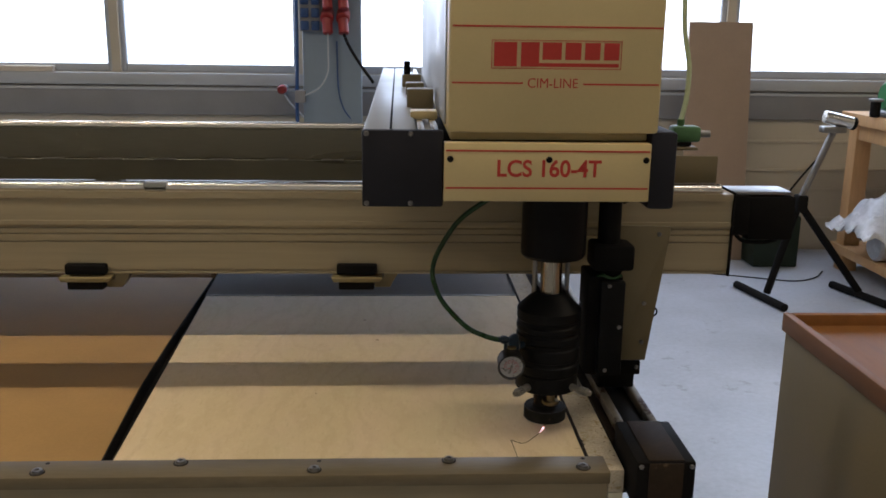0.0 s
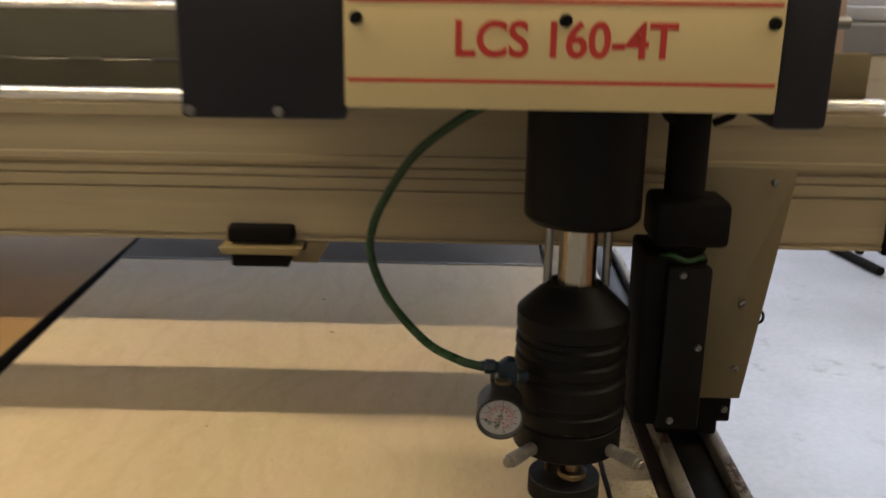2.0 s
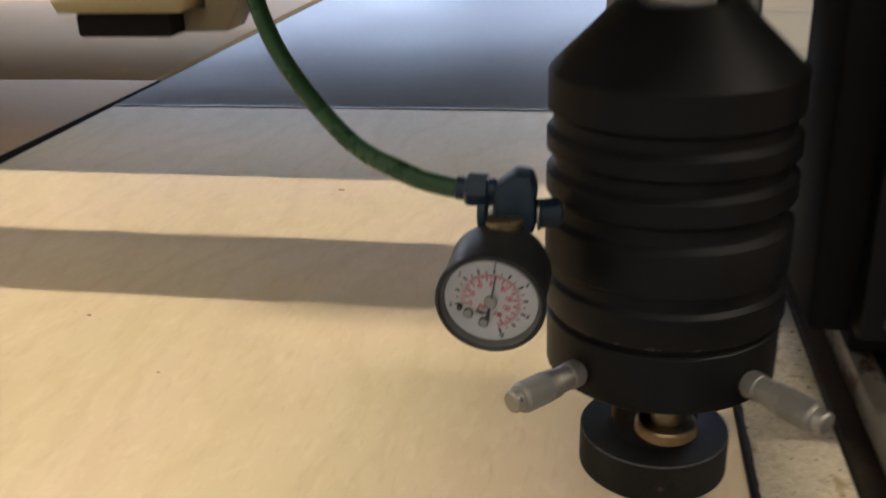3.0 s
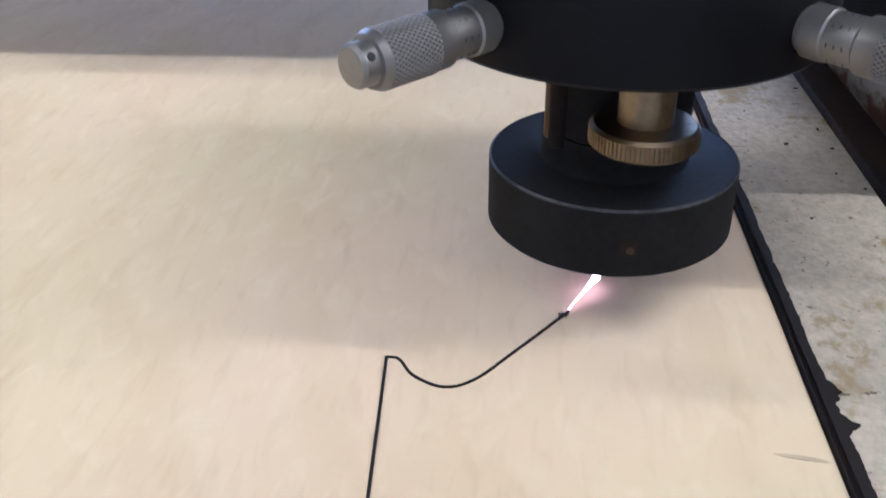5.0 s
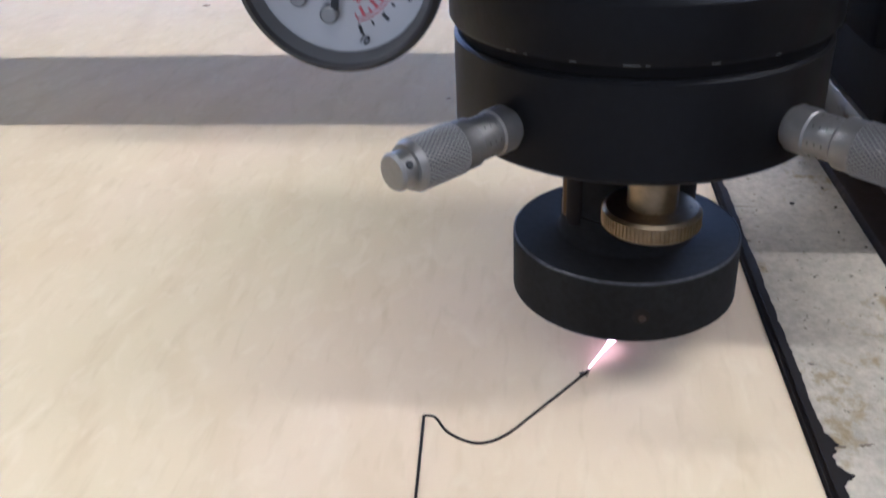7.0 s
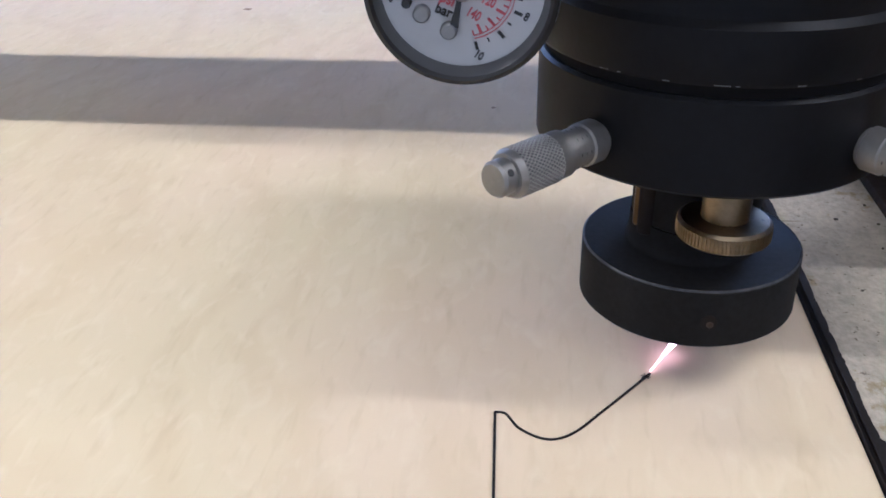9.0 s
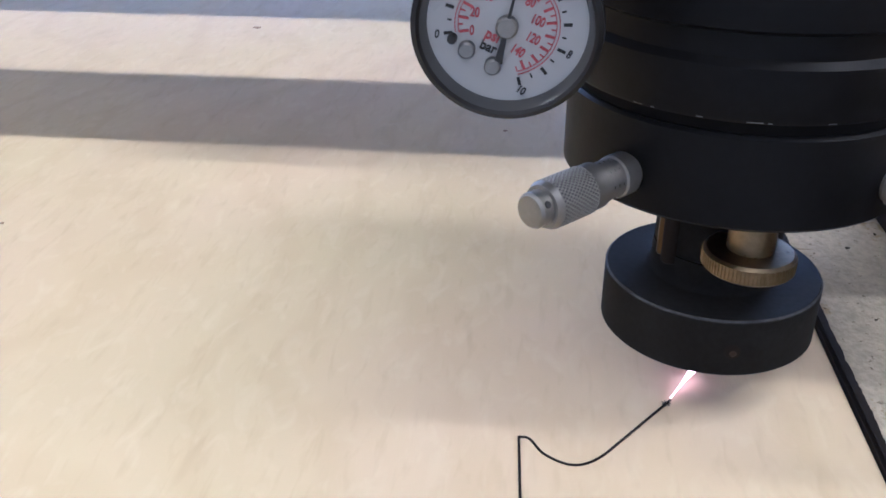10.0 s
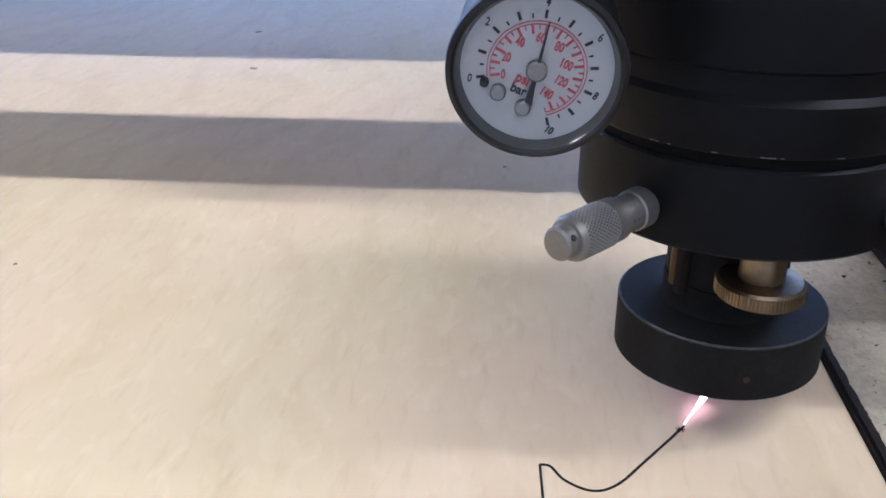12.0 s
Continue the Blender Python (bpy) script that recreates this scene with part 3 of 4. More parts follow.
for k in range(5):
    x = -0.2605 - 0.3845 * k
    c = thing("sensor_clip", x, 0.13, 0.167, "black and ochre clip under the gantry beam", "clip", "clips under the beam")
    part("block", B(x - 0.030, x + 0.028, 0.1140, 0.134, 0.1890, 0.2040, 0.003), matt_black, c)
    part("tray", prism([(x - 0.037, 0.1865), (x - 0.034, 0.180), (x + 0.032, 0.180), (x + 0.036, 0.1865)], "y", 0.108, 0.150, 0.0008), yellow_paint, c, "ochre tray")
    part("lower_block", B(x - 0.027, x + 0.024, 0.112, 0.150, 0.1675, 0.1795, 0.002), matt_black, c)
    part("gusset", prism([(x + 0.0245, 0.1795), (x + 0.0365, 0.1800), (x + 0.0375, 0.1882), (x + 0.0580, 0.1882), (x + 0.0470, 0.1680), (x + 0.0245, 0.1680)], "y", 0.126, 0.150, 0.0005), olive, c)
rear = thing("rear_guide_beam", -0.9, 0.34, 0.27, "dark anodised guide beam with bright edges, behind the gantry beam", "guide beam")
part("extrusion", prism([(0.330, 0.290), (0.330, 0.3231), (0.3312, 0.3246), (0.330, 0.3261), (0.330, 0.3731), (0.415, 0.3731), (0.415, 0.290)], "x", -2.9, 0.214, 0.0), dark_rail, rear, smooth=False)
# Unseen plate added to keep the tube light off the rear boards.
part("shade_plate", B(-2.9, 0.20, 0.440, 1.45, 0.238, 0.244, 0.001), dark_rail, rear, "unseen dark plate added to shade the rear of the bed")
# Unseen arms that carry the added plate.
for x in (-2.5, -1.6, -0.7, 0.1):
    part("shade_plate_arm", B(x - 0.02, x + 0.02, 0.4155, 0.4600, 0.2445, 0.3200, 0.001), dark_rail, rear)
part("top_guide", B(-2.9, 0.209, 0.334, 0.375, 0.3735, 0.3795, 0.002), chrome, rear, "bright steel guide strip")
# Second added rod, for the window glint along the rear beam.
part("guide_and_glint_rod", rod((-2.9, 0.342, 0.3782), (0.209, 0.342, 0.3782), 0.0055, 20), chrome, rear)
# Small bright plates stand in for the highlights along the groove.
for k in range(24):
    x = -0.13 - 0.0895 * k
    part("groove_glint", B(x - 0.018, x + 0.018, 0.3285, 0.3305, 0.3236, 0.3254, 0.0004), satin, rear)
part("end_plate", B(0.206, 0.288, 0.21, 0.216, 0.3090, 0.352, 0.003), olive, rear, "brown rounded end plate")
part("bracket", B(0.16, 0.2055, 0.20, 0.40, 0.3085, 0.345, 0.002), matt_black, rear)
mot = thing("beam_drive_motor", 0.34, 0.17, 0.22, "black drive motor housing with silver top on the beam's end", "motor")
part("housing", B(0.2885, 0.315, 0.135, 0.20, 0.245, 0.304, 0.002), matt_black, mot)
part("motor_body", B(0.3155, 0.385, 0.140, 0.198, 0.236, 0.302, 0.004), matt_black, mot)
part("top_foil", B(0.290, 0.380, 0.142, 0.198, 0.3045, 0.3085, 0.0015), satin, mot, "crinkled silver top cover")
part("cable", pipe([(0.30, 0.15, 0.2445), (0.315, 0.15, 0.233), (0.345, 0.15, 0.231), (0.365, 0.15, 0.2355)], 0.003), matt_black, mot)

# ---- carriage arm and housing ----
arm = thing("carriage_arm", -0.03, 0.3, 0.34, "long carriage arm with black end caps and grey rail cover", "machine arm")
part("end_cap", B(-0.2425, -0.1520, -0.150, -0.138, 0.3420, 0.4285, 0.0025), navy_black, arm, "black end cap with screws")
part("rail_body", B(-0.2415, -0.1530, -0.1375, 1.25, 0.3425, 0.4200, 0.002), cover_grey, arm)
part("rail_cover", B(-0.2415, -0.1830, -0.1375, 1.25, 0.4203, 0.4285, 0.002), cover_grey, arm, "grey metal rail cover")
part("cover_rib", B(-0.2120, -0.2095, -0.1370, 1.25, 0.4286, 0.4300, 0.0004), matt_black, arm)
part("rail_slot", B(-0.1800, -0.1720, -0.1375, 1.25, 0.4203, 0.4255, 0.001), chrome, arm)
part("rail_slot", B(-0.1640, -0.1560, -0.1375, 1.25, 0.4203, 0.4255, 0.001), chrome, arm)
for x in (-0.2375, -0.1885):
    for z in (0.3465, 0.4245):
        screw(x, -0.1498, z, (0, -1, 0), arm, 0.0030)
part("end_cap", B(0.0815, 0.1120, -0.150, 0.62, 0.3405, 0.4285, 0.004), navy_black, arm, "black side rail of the arm")
for y, x0, x1, h in ((-0.005, -0.187, -0.153, 0.010), (0.13, -0.190, -0.153, 0.028), (0.36, -0.190, -0.160, 0.022), (0.55, -0.195, -0.160, 0.025)):
    part("block", B(x0, x1, y, y + 0.035, 0.4258, 0.4258 + h, 0.002), cream if h < 0.02 else olive, arm)
part("lever", rod((-0.186, 0.56, 0.4505), (-0.186, 0.56, 0.475), 0.006), matt_black, arm)

hous = thing("laser_housing", -0.03, 0.0, 0.35, "cream painted laser housing with red stripes and lettering", "machine housing")
part("cover", B(-0.1480, 0.0885, -0.151, 0.90, 0.4262, 0.66, 0.004), cream, hous)
part("side_sheet", B(-0.1500, -0.1483, -0.118, 0.90, 0.432, 0.655, 0.0005), grey_metal, hous, "pale grey side sheet")
part("recess", B(-0.1440, 0.0810, -0.132, 0.40, 0.4160, 0.4262, 0.002), cream, hous)
part("front_plate", B(-0.1512, 0.0808, -0.1555, -0.1385, 0.3500, 0.4158, 0.0012), cream, hous, "cream front plate with three screws")
part("underside", B(-0.148, 0.079, -0.138, 0.30, 0.3520, 0.3990, 0.002), matt_black, hous)
for x in (-0.1445, -0.034, 0.0755):
    part("screw", L([(0.0036, 0), (0.0036, 0.002), (0.0026, 0.0034), (0.0012, 0.0034), (0.001, 0.002)], (x, -0.1545, 0.3975), (0, -1, 0), 14), matt_black, hous)


def stripe(x0, x1, z, y, h=0.0019):
    part("red_stripe", B(x0, x1, y - 0.0004, y + 0.001, z - h / 2, z + h / 2, 0), red_print, hous, smooth=False)


stripe(-0.1495, 0.0790, 0.4070, -0.1555)
stripe(-0.1495, 0.0790, 0.3652, -0.1555)
stripe(-0.1440, 0.0860, 0.5415, -0.151)
stripe(-0.1440, -0.0660, 0.4810, -0.151)
stripe(0.0005, 0.0850, 0.4805, -0.151)
part("lettering", letters("LCS 160-4T", 0.0262, Matrix.Translation((-0.034, -0.1557, 0.3865)) @ pose(0, 0, 0, 90), 0.93), red_print, hous, "red lettering")
part("lettering", letters("CIM-LINE", 0.0150, Matrix.Translation((-0.033, -0.1512, 0.4808)) @ pose(0, 0, 0, 90), 0.92, 0.0003, 0.0), red_print, hous, "small red lettering")
# the maker's emblem, as plain red blocks with a thin double frame
for x0, x1, z0 in ((-0.0985, -0.0735, 0.4990), (-0.0690, -0.0490, 0.4990), (-0.0455, -0.0245, 0.5065), (-0.0205, -0.0030, 0.5065), (0.0010, 0.0180, 0.5065), (0.0220, 0.0390, 0.5065)):
    part("emblem_block", B(x0, x1, -0.1515, -0.150, z0, 0.5250, 0), red_print, hous, smooth=False)
part("emblem_bar", B(-0.0690, 0.0390, -0.1514, -0.150, 0.4990, 0.5030, 0), red_print, hous, smooth=False)
for x0, x1, z0, z1 in ((-0.1012, -0.0460, 0.5266, 0.5273), (-0.0460, 0.0417, 0.5266, 0.5273), (-0.1012, 0.0417, 0.4966, 0.4973),
                       (-0.1012, -0.1005, 0.4973, 0.5266), (0.0410, 0.0417, 0.4973, 0.5266)):
    part("emblem_frame", B(x0, x1, -0.1514, -0.150, z0, z1, 0), red_print, hous, smooth=False)

# ---- laser head ----
head = thing("laser_cutting_tool", 0, 0, 0.0195, "black turned laser cutting tool with chrome column and micrometers", "laser cutter")
ZB = 0.0667
part("motor", L([(0.0395, 0.248), (0.0425, 0.252), (0.0425, 0.349)], (0.002, 0, 0), seg=64), black, head, "black cylindrical motor")
part("column", rod((0.001, 0, 0.190), (0.001, 0, 0.2475), 0.0142, 40), worn_chrome, head, "chrome column")
for x, y in ((-0.0205, 0.004), (0.0235, 0.006)):
    part("guide_and_glint_rod", rod((x, y, 0.185), (x, y, 0.2475), 0.0032, 14), satin, head)
body = [(0.016, 0.1985), (0.0205, 0.1985), (0.0415, 0.1780), (0.0425, 0.1765), (0.0425, 0.1640), (0.0405, 0.1620), (0.0405, 0.1580), (0.0428, 0.1560),
        (0.0428, 0.1500), (0.0402, 0.1480), (0.0402, 0.1440), (0.0428, 0.1420), (0.0428, 0.1350), (0.0404, 0.1325), (0.0404, 0.1275), (0.0428, 0.1255),
        (0.0430, 0.1245), (0.0430, 0.1105), (0.0416, 0.1095), (0.0414, 0.1045), (0.0430, 0.1030), (0.0430, 0.0925), (0.0424, 0.0915)]
part("upper_body", L(body[::-1], seg=96), black, head, "black ribbed body with conical top")
part("joint", L([(0.0406, 0.0885), (0.0406, 0.0916)], seg=64), matt_black, head)
part("lower_collar", L([(0.030, ZB), (0.0412, ZB), (0.0420, ZB + 0.0008), (0.0420, 0.0878), (0.0412, 0.0885), (0.030, 0.0886)], seg=96), black, head, "black lower collar")
# Glints on the worn rim, put in as thin pale dashes.
for deg, w in ((-131, 0.0011), (-126, 0.0004), (-112, 0.0007), (-97, 0.0016), (-93, 0.0004), (-76, 0.0009), (-58, 0.0006)):
    c, s2 = math.cos(radians(deg)), math.sin(radians(deg))
    part("wear_glint", rod((0.0426 * c + w * s2, 0.0426 * s2 - w * c, 0.0919), (0.0426 * c - w * s2, 0.0426 * s2 + w * c, 0.0919), 0.00016, 5), rusty, head)
part("nozzle_disc", L([(0.010, 0.0195), (0.0277, 0.0195), (0.0285, 0.0203), (0.0285, 0.0351), (0.0279, 0.0359), (0.0185, 0.0359), (0.0172, 0.0363), (0.0166, 0.0372), (0.0164, 0.0390), (0.0164, 0.0440), (0.010, 0.0440)], seg=96), black_oxide, head, "flat black nozzle disc")
part("nozzle", L([(0.0012, 0.0050), (0.0022, 0.0052), (0.0065, 0.0194)], seg=32), brass, head)
part("neck", rod((0.0002, 0.0, 0.0441), (0.0002, 0.0, ZB), 0.0163, 48, ch=0.0002), black_oxide, head)
# Flat black disc for the hole; the brown dot paints light inside it.
part("set_screw_hole", rod((0.0019, -0.0279, 0.0272), (0.0019, -0.02855, 0.0272), 0.0021, 20, ch=0.00005), burnt, head)
part("hole_glint", rod((0.0022, -0.0280, 0.0266), (0.0022, -0.0287, 0.0266), 0.0009, 12), material("hole_glint_brown", (0.05, 0.035, 0.024), 0.5, 0.5), head)
part("worn_edge", L([(0.02800, 0.03575), (0.02835, 0.0354), (0.02850, 0.0355), (0.02805, 0.03597)], seg=96, close=False), worn_black, head)
bronze = material("dark_bronze", (0.085, 0.055, 0.03), 0.35, 1, 0.2, 60)
pin = part("pin", rod((-0.0146, -0.0062, 0.0425), (-0.0146, -0.0062, ZB), 0.0017, 18), bronze, head, "small bronze pin")
# Black rod that puts in the dark of the slot beside the pin.
part("pin_slot", rod((-0.0130, -0.0090, 0.0415), (-0.0130, -0.0090, ZB), 0.0024, 16), burnt, pin)
nut = part("thumb_nut", L([(0.0060, 0.0490), (0.0100, 0.0490), (0.0108, 0.0497), (0.0108, 0.0532), (0.0101, 0.0539), (0.0060, 0.0541)], (0.003, -0.0240, 0), seg=64), brass, head, "knurled brass thumb nut")
bm = bmesh.new()
for k in range(72):
    a = 2 * math.pi * k / 72
    cx, cy = 0.003 + 0.01082 * math.cos(a), -0.0240 + 0.01082 * math.sin(a)
    rod((cx, cy, 0.0498), (cx, cy, 0.0531), 0.00026, 5, bm)
part("knurl", bm, brass, nut)
part("nut_stem", L([(0.0056, 0.0542), (0.0056, ZB + 0.001)], (0.003, -0.0240, 0), seg=24), brass, nut)

# micrometers in the lower collar
for side in (-1, 1):
    d = Vector((side * 0.68, -0.733, -0.01)).normalized()
    o = Vector((0, 0, 0.0757))
    mic = part("micrometer", L([(0.0042, 0.0385), (0.0042, 0.0425), (0.0049, 0.0430), (0.0049, 0.0470), (0.0045, 0.0474), (0.0045, 0.0540)], o, d, 36), mic_steel, head, "satin steel micrometer")
    part("thimble", L([(0.0046, 0.0530), (0.0052, 0.0536), (0.0052, 0.0570), (0.0053, 0.0572), (0.0053, 0.0684), (0.0047, 0.0697), (0.0040, 0.0698)], o, d, 40), mic_steel, mic)
    part("end_knob", L([(0.0039, 0.0692), (0.0039, 0.0726), (0.0034, 0.0733), (0.0018, 0.0735)], o, d, 32), mic_steel, mic)
    bm = bmesh.new()
    m = frame_of(o, d)
    for k in range(36):
        for tw in (-1, 1):
            a = 2 * math.pi * k / 36
            p = [m @ Vector((0.00532 * math.cos(a + tw * u * 1.45), 0.00532 * math.sin(a + tw * u * 1.45), 0.0574 + u * 0.0108)) for u in [j / 8 for j in range(9)]]
            for q0, q1 in zip(p, p[1:]):
                rod(q0, q1, 0.00015, 5, bm)
    part("knurl", bm, mic_steel, mic)
    # Darker sleeve that paints the shade between the ridges.
    part("knurl_groove", L([(0.0052, 0.0574), (0.00531, 0.0575), (0.00531, 0.0681), (0.0052, 0.0682)], o, d, 40), groove_shade_steel, mic)
    bm = bmesh.new()
    for k in range(8):
        a = math.pi * 2 * k / 8
        for q in (0.0485, 0.0500, 0.0515):
            p = m @ Vector((0.00452 * math.cos(a), 0.00452 * math.sin(a), q))
            rod(p, p + (m.to_3x3() @ Vector((-math.sin(a), math.cos(a), 0))) * 0.0007, 0.00010, 4, bm)
    part("scale_marks", bm, ink_black, mic)
    e1 = m.to_3x3() @ Vector((1, 0, 0))
    e2 = m.to_3x3() @ Vector((0, 1, 0))
    rt = Vector((1, 0, 0.5)) - d * Vector((1, 0, 0.5)).dot(d)
    p = o + d * 0.0714 + rt.normalized() * 0.0034
    part("key_hole", rod(p, p + rt.normalized() * 0.0007, 0.0008, 12), ink_black, mic)

# ---- pressure gauge and its fitting ----
GC = Vector((-0.0556, -0.0563, 0.1139))
GW = Vector((-0.03, -1.0, -0.12)).normalized()
GM = frame_of(GC, GW)
GM = Matrix.LocRotScale(GC, Matrix((Vector((0, 0, 1)).cross(GW).normalized(), GW.cross(Vector((0, 0, 1)).cross(GW).normalized()), GW)).transposed(), None)
gauge = thing("pressure_gauge", *GC, "round white pressure gauge with red and black scale", "pressure gauge")


def turned(profile, seg=64, close=True):
    own = L(profile, seg=seg, close=close)
    bmesh.ops.transform(own, matrix=GM, verts=own.verts)
    return own


case = part("case", turned([(0.0135, -0.0240), (0.0160, -0.0225), (0.0170, -0.0200), (0.0170, -0.0010), (0.0176, -0.0004), (0.0178, 0.0012), (0.0176, 0.0030), (0.0166, 0.0036), (0.0160, 0.0030), (0.0157, 0.0006)], close=False), gauge_black, gauge, "black round case")
part("case_back", turned([(0.0136, -0.0243), (0.0136, -0.0238)]), matt_black, case)
part("dial", turned([(0.0158, 0.0), (0.0158, 0.0004)]), dial_white, gauge, "white dial face")
# The reflection in the glass edge, put in as a grey ring.
part("lens_rim", turned([(0.0161, 0.0031), (0.0156, 0.0024), (0.0150, 0.0007), (0.0149, 0.0005)], close=False), lens_sheen, gauge, "grey ring for the sheen on the glass rim")
START, SWEEP = 189, 266


def on_dial(deg, r, h=0.0006):
    return GM @ Vector((r * math.cos(radians(deg)), r * math.sin(radians(deg)), h))


def tick(deg, r0, r1, w, bm):
    c = math.cos(radians(deg)), math.sin(radians(deg))
    q = [GM @ Vector((r * c[0] - s * w * c[1], r * c[1] + s * w * c[0], h)) for h in (0.0003, 0.0006) for r, s in ((r0, -1), (r1, -1), (r1, 1), (r0, 1))]
    vs = [bm.verts.new(p) for p in q]
    for f in ((4, 5, 6, 7), (0, 1, 5, 4), (1, 2, 6, 5), (2, 3, 7, 6), (3, 0, 4, 7)):
        bm.faces.new([vs[k] for k in f])


for k in range(21):
    bm = bmesh.new()
    tick(START - SWEEP * k / 20, 0.0103, 0.0111 if k % 2 else 0.0119, 0.00014 if k % 2 else 0.00028, bm)
    part("bar_tick", bm, ink_black, gauge, smooth=False)
for k in range(30):
    bm = bmesh.new()
    tick(START - SWEEP * 5 * k / 145, 0.0081 if k % 2 else 0.0072, 0.0090, 0.00012 if k % 2 else 0.00024, bm)
    part("psi_tick", bm, dial_red, gauge, smooth=False)
for r0, r1, mt, what in ((0.0090, 0.00915, dial_red, "thin red ring of the scale"), (0.0096, 0.00975, dial_red, "thin red ring of the scale")):
    bm = bmesh.new()
    for k in range(86):
        tick(START - SWEEP * (k + 0.5) / 86, r0, r1, 0.00026, bm)
    part("psi_ring", bm, mt, gauge, what, smooth=False)
for txt, k, r in (("0", 0, 0.0066), ("20", 20, 0.0064), ("40", 40, 0.0064), ("60", 60, 0.0064), ("80", 80, 0.0062), ("100", 100, 0.0057), ("120", 120, 0.0053), ("140", 140, 0.0052)):
    deg = START - SWEEP * k / 145 + (1 if k in (0, 140) else 6)
    p = GM.inverted() @ on_dial(deg, r, 0.0006)
    part("figure", letters(txt, 0.0026, GM @ Matrix.Translation(p) @ pose(0, 0, 0, 0, 0, (deg - 90) * 0.10 - 14), 0.68, 0.00008), dial_red, gauge, smooth=False)
for txt, k, r in (("0", 0, 0.0132), ("2", 2, 0.0134), ("4", 4, 0.0134), ("6", 6, 0.0135), ("8", 8, 0.0127), ("10", 10, 0.0130)):
    deg = START - SWEEP * k / 10
    p = GM.inverted() @ on_dial(deg, r, 0.0006)
    part("figure", letters(txt, 0.0023, GM @ Matrix.Translation(p) @ pose(0, 0, 0, 0, 0, (deg - 90) * 0.08 - 18), 0.75, 0.00008), ink_black, gauge, smooth=False)
part("unit", letters("psi", 0.0030, GM @ Matrix.Translation((-0.0026, -0.0020, 0.0006)) @ pose(0, 0, 0, 0, 0, -24), 0.85, 0.00008), dial_red, gauge, smooth=False)
part("unit", letters("bar", 0.0027, GM @ Matrix.Translation((-0.0034, -0.0042, 0.0006)) @ pose(0, 0, 0, 0, 0, -22), 0.9, 0.00008), ink_black, gauge, smooth=False)
bm = bmesh.new()
d0 = 78
q = [(0.0102, 0.00012), (0.0, 0.00038), (-0.0030, 0.0005), (-0.0070, 0.0008)]
c, s2 = math.cos(radians(d0)), math.sin(radians(d0))
top = [bm.verts.new(GM @ Vector((r * c - w * s2, r * s2 + w * c, 0.0016))) for r, w in q] + [bm.verts.new(GM @ Vector((r * c + w * s2, r * s2 - w * c, 0.0016))) for r, w in q[::-1]]
bm.faces.new(top)
ext = bmesh.ops.extrude_face_region(bm, geom=bm.faces[:])
bmesh.ops.translate(bm, verts=[g for g in ext["geom"] if isinstance(g, bmesh.types.BMVert)], vec=GW * 0.0003)
needle = part("needle", bm, ink_black, gauge, "black needle", smooth=False)
for x, y, r, mt, nm in ((0, 0, 0.0021, mic_steel, "hub"), (-0.0074, -0.0046, 0.0016, satin, "rivet"), (-0.0025, -0.0077, 0.0016, satin, "rivet"), (-0.0101, -0.0026, 0.0009, ink_black, "stop_pin")):
    own = L([(r, 0.0003), (r, 0.0018), (r * 0.8, 0.0021)], (x, y, 0), seg=20)
    bmesh.ops.transform(own, matrix=GM, verts=own.verts)
    part(nm, own, mt, gauge)

TY = -0.031
tee = thing("air_fitting", -0.056, TY, 0.13, "blue-black air tee fitting with brass connector above the gauge", "pipe fitting")
part("connector", L([(0.0056, 0.1270), (0.0056, 0.1325), (0.0062, 0.1330), (0.0062, 0.1345), (0.0052, 0.1352)], (-0.0535, TY - 0.0070, 0), seg=24), brass, tee, "brass connector")
part("tee_body", prism([(-0.0568, 0.1290), (-0.0440, 0.1290), (-0.0437, 0.1440), (-0.0452, 0.1485), (-0.0505, 0.1490), (-0.0573, 0.1440)], "y", TY - 0.0060, TY + 0.0060, 0.0014), fit_blue, tee)
part("side_nipple", rod((-0.0438, TY, 0.1340), (-0.0362, TY + 0.003, 0.1340), 0.0048, 24), fit_blue, tee, "blue nipple screwed into the head")
part("side_ring", rod((-0.0432, TY, 0.1340), (-0.0422, TY, 0.1340), 0.0053, 24), satin, tee)
part("end_cap", rod((-0.0629, TY, 0.1340), (-0.0597, TY, 0.1340), 0.0055, 24), fit_blue, tee)
part("end_ring", rod((-0.0597, TY, 0.1340), (-0.0570, TY, 0.1340), 0.0048, 24), satin, tee)
part("hose_collar", rod((-0.0595, TY, 0.1417), (-0.0566, TY, 0.1417), 0.0041, 20), fit_blue, tee)
part("hose_nut", L([(0.0046, 0.0), (0.0055, 0.0008), (0.0055, 0.0070), (0.0046, 0.0080)], (-0.0592, TY, 0.1417), (-1, 0, 0.05), 6), fit_blue, tee, smooth=False)
hose = thing("air_hose", -0.10, -0.03, 0.14, "green plastic air hose looping up to the housing", "hose")
part("hose", pipe([(-0.0660, TY, 0.1421), (-0.074, -0.0305, 0.1426), (-0.089, -0.027, 0.1460), (-0.112, -0.015, 0.1545), (-0.1405, 0.004, 0.1800), (-0.1545, 0.017, 0.2080), (-0.1545, 0.0225, 0.2300), (-0.145, 0.026, 0.2530), (-0.122, 0.026, 0.2880), (-0.089, 0.018, 0.3160), (-0.060, 0.005, 0.3350), (-0.045, -0.010, 0.3520)], 0.0034, 14), hose_green, hose)
part("end_sleeve", rod((-0.0668, TY, 0.1421), (-0.0705, TY, 0.1424), 0.0039, 20), fit_blue, hose, "blue-black end sleeve")

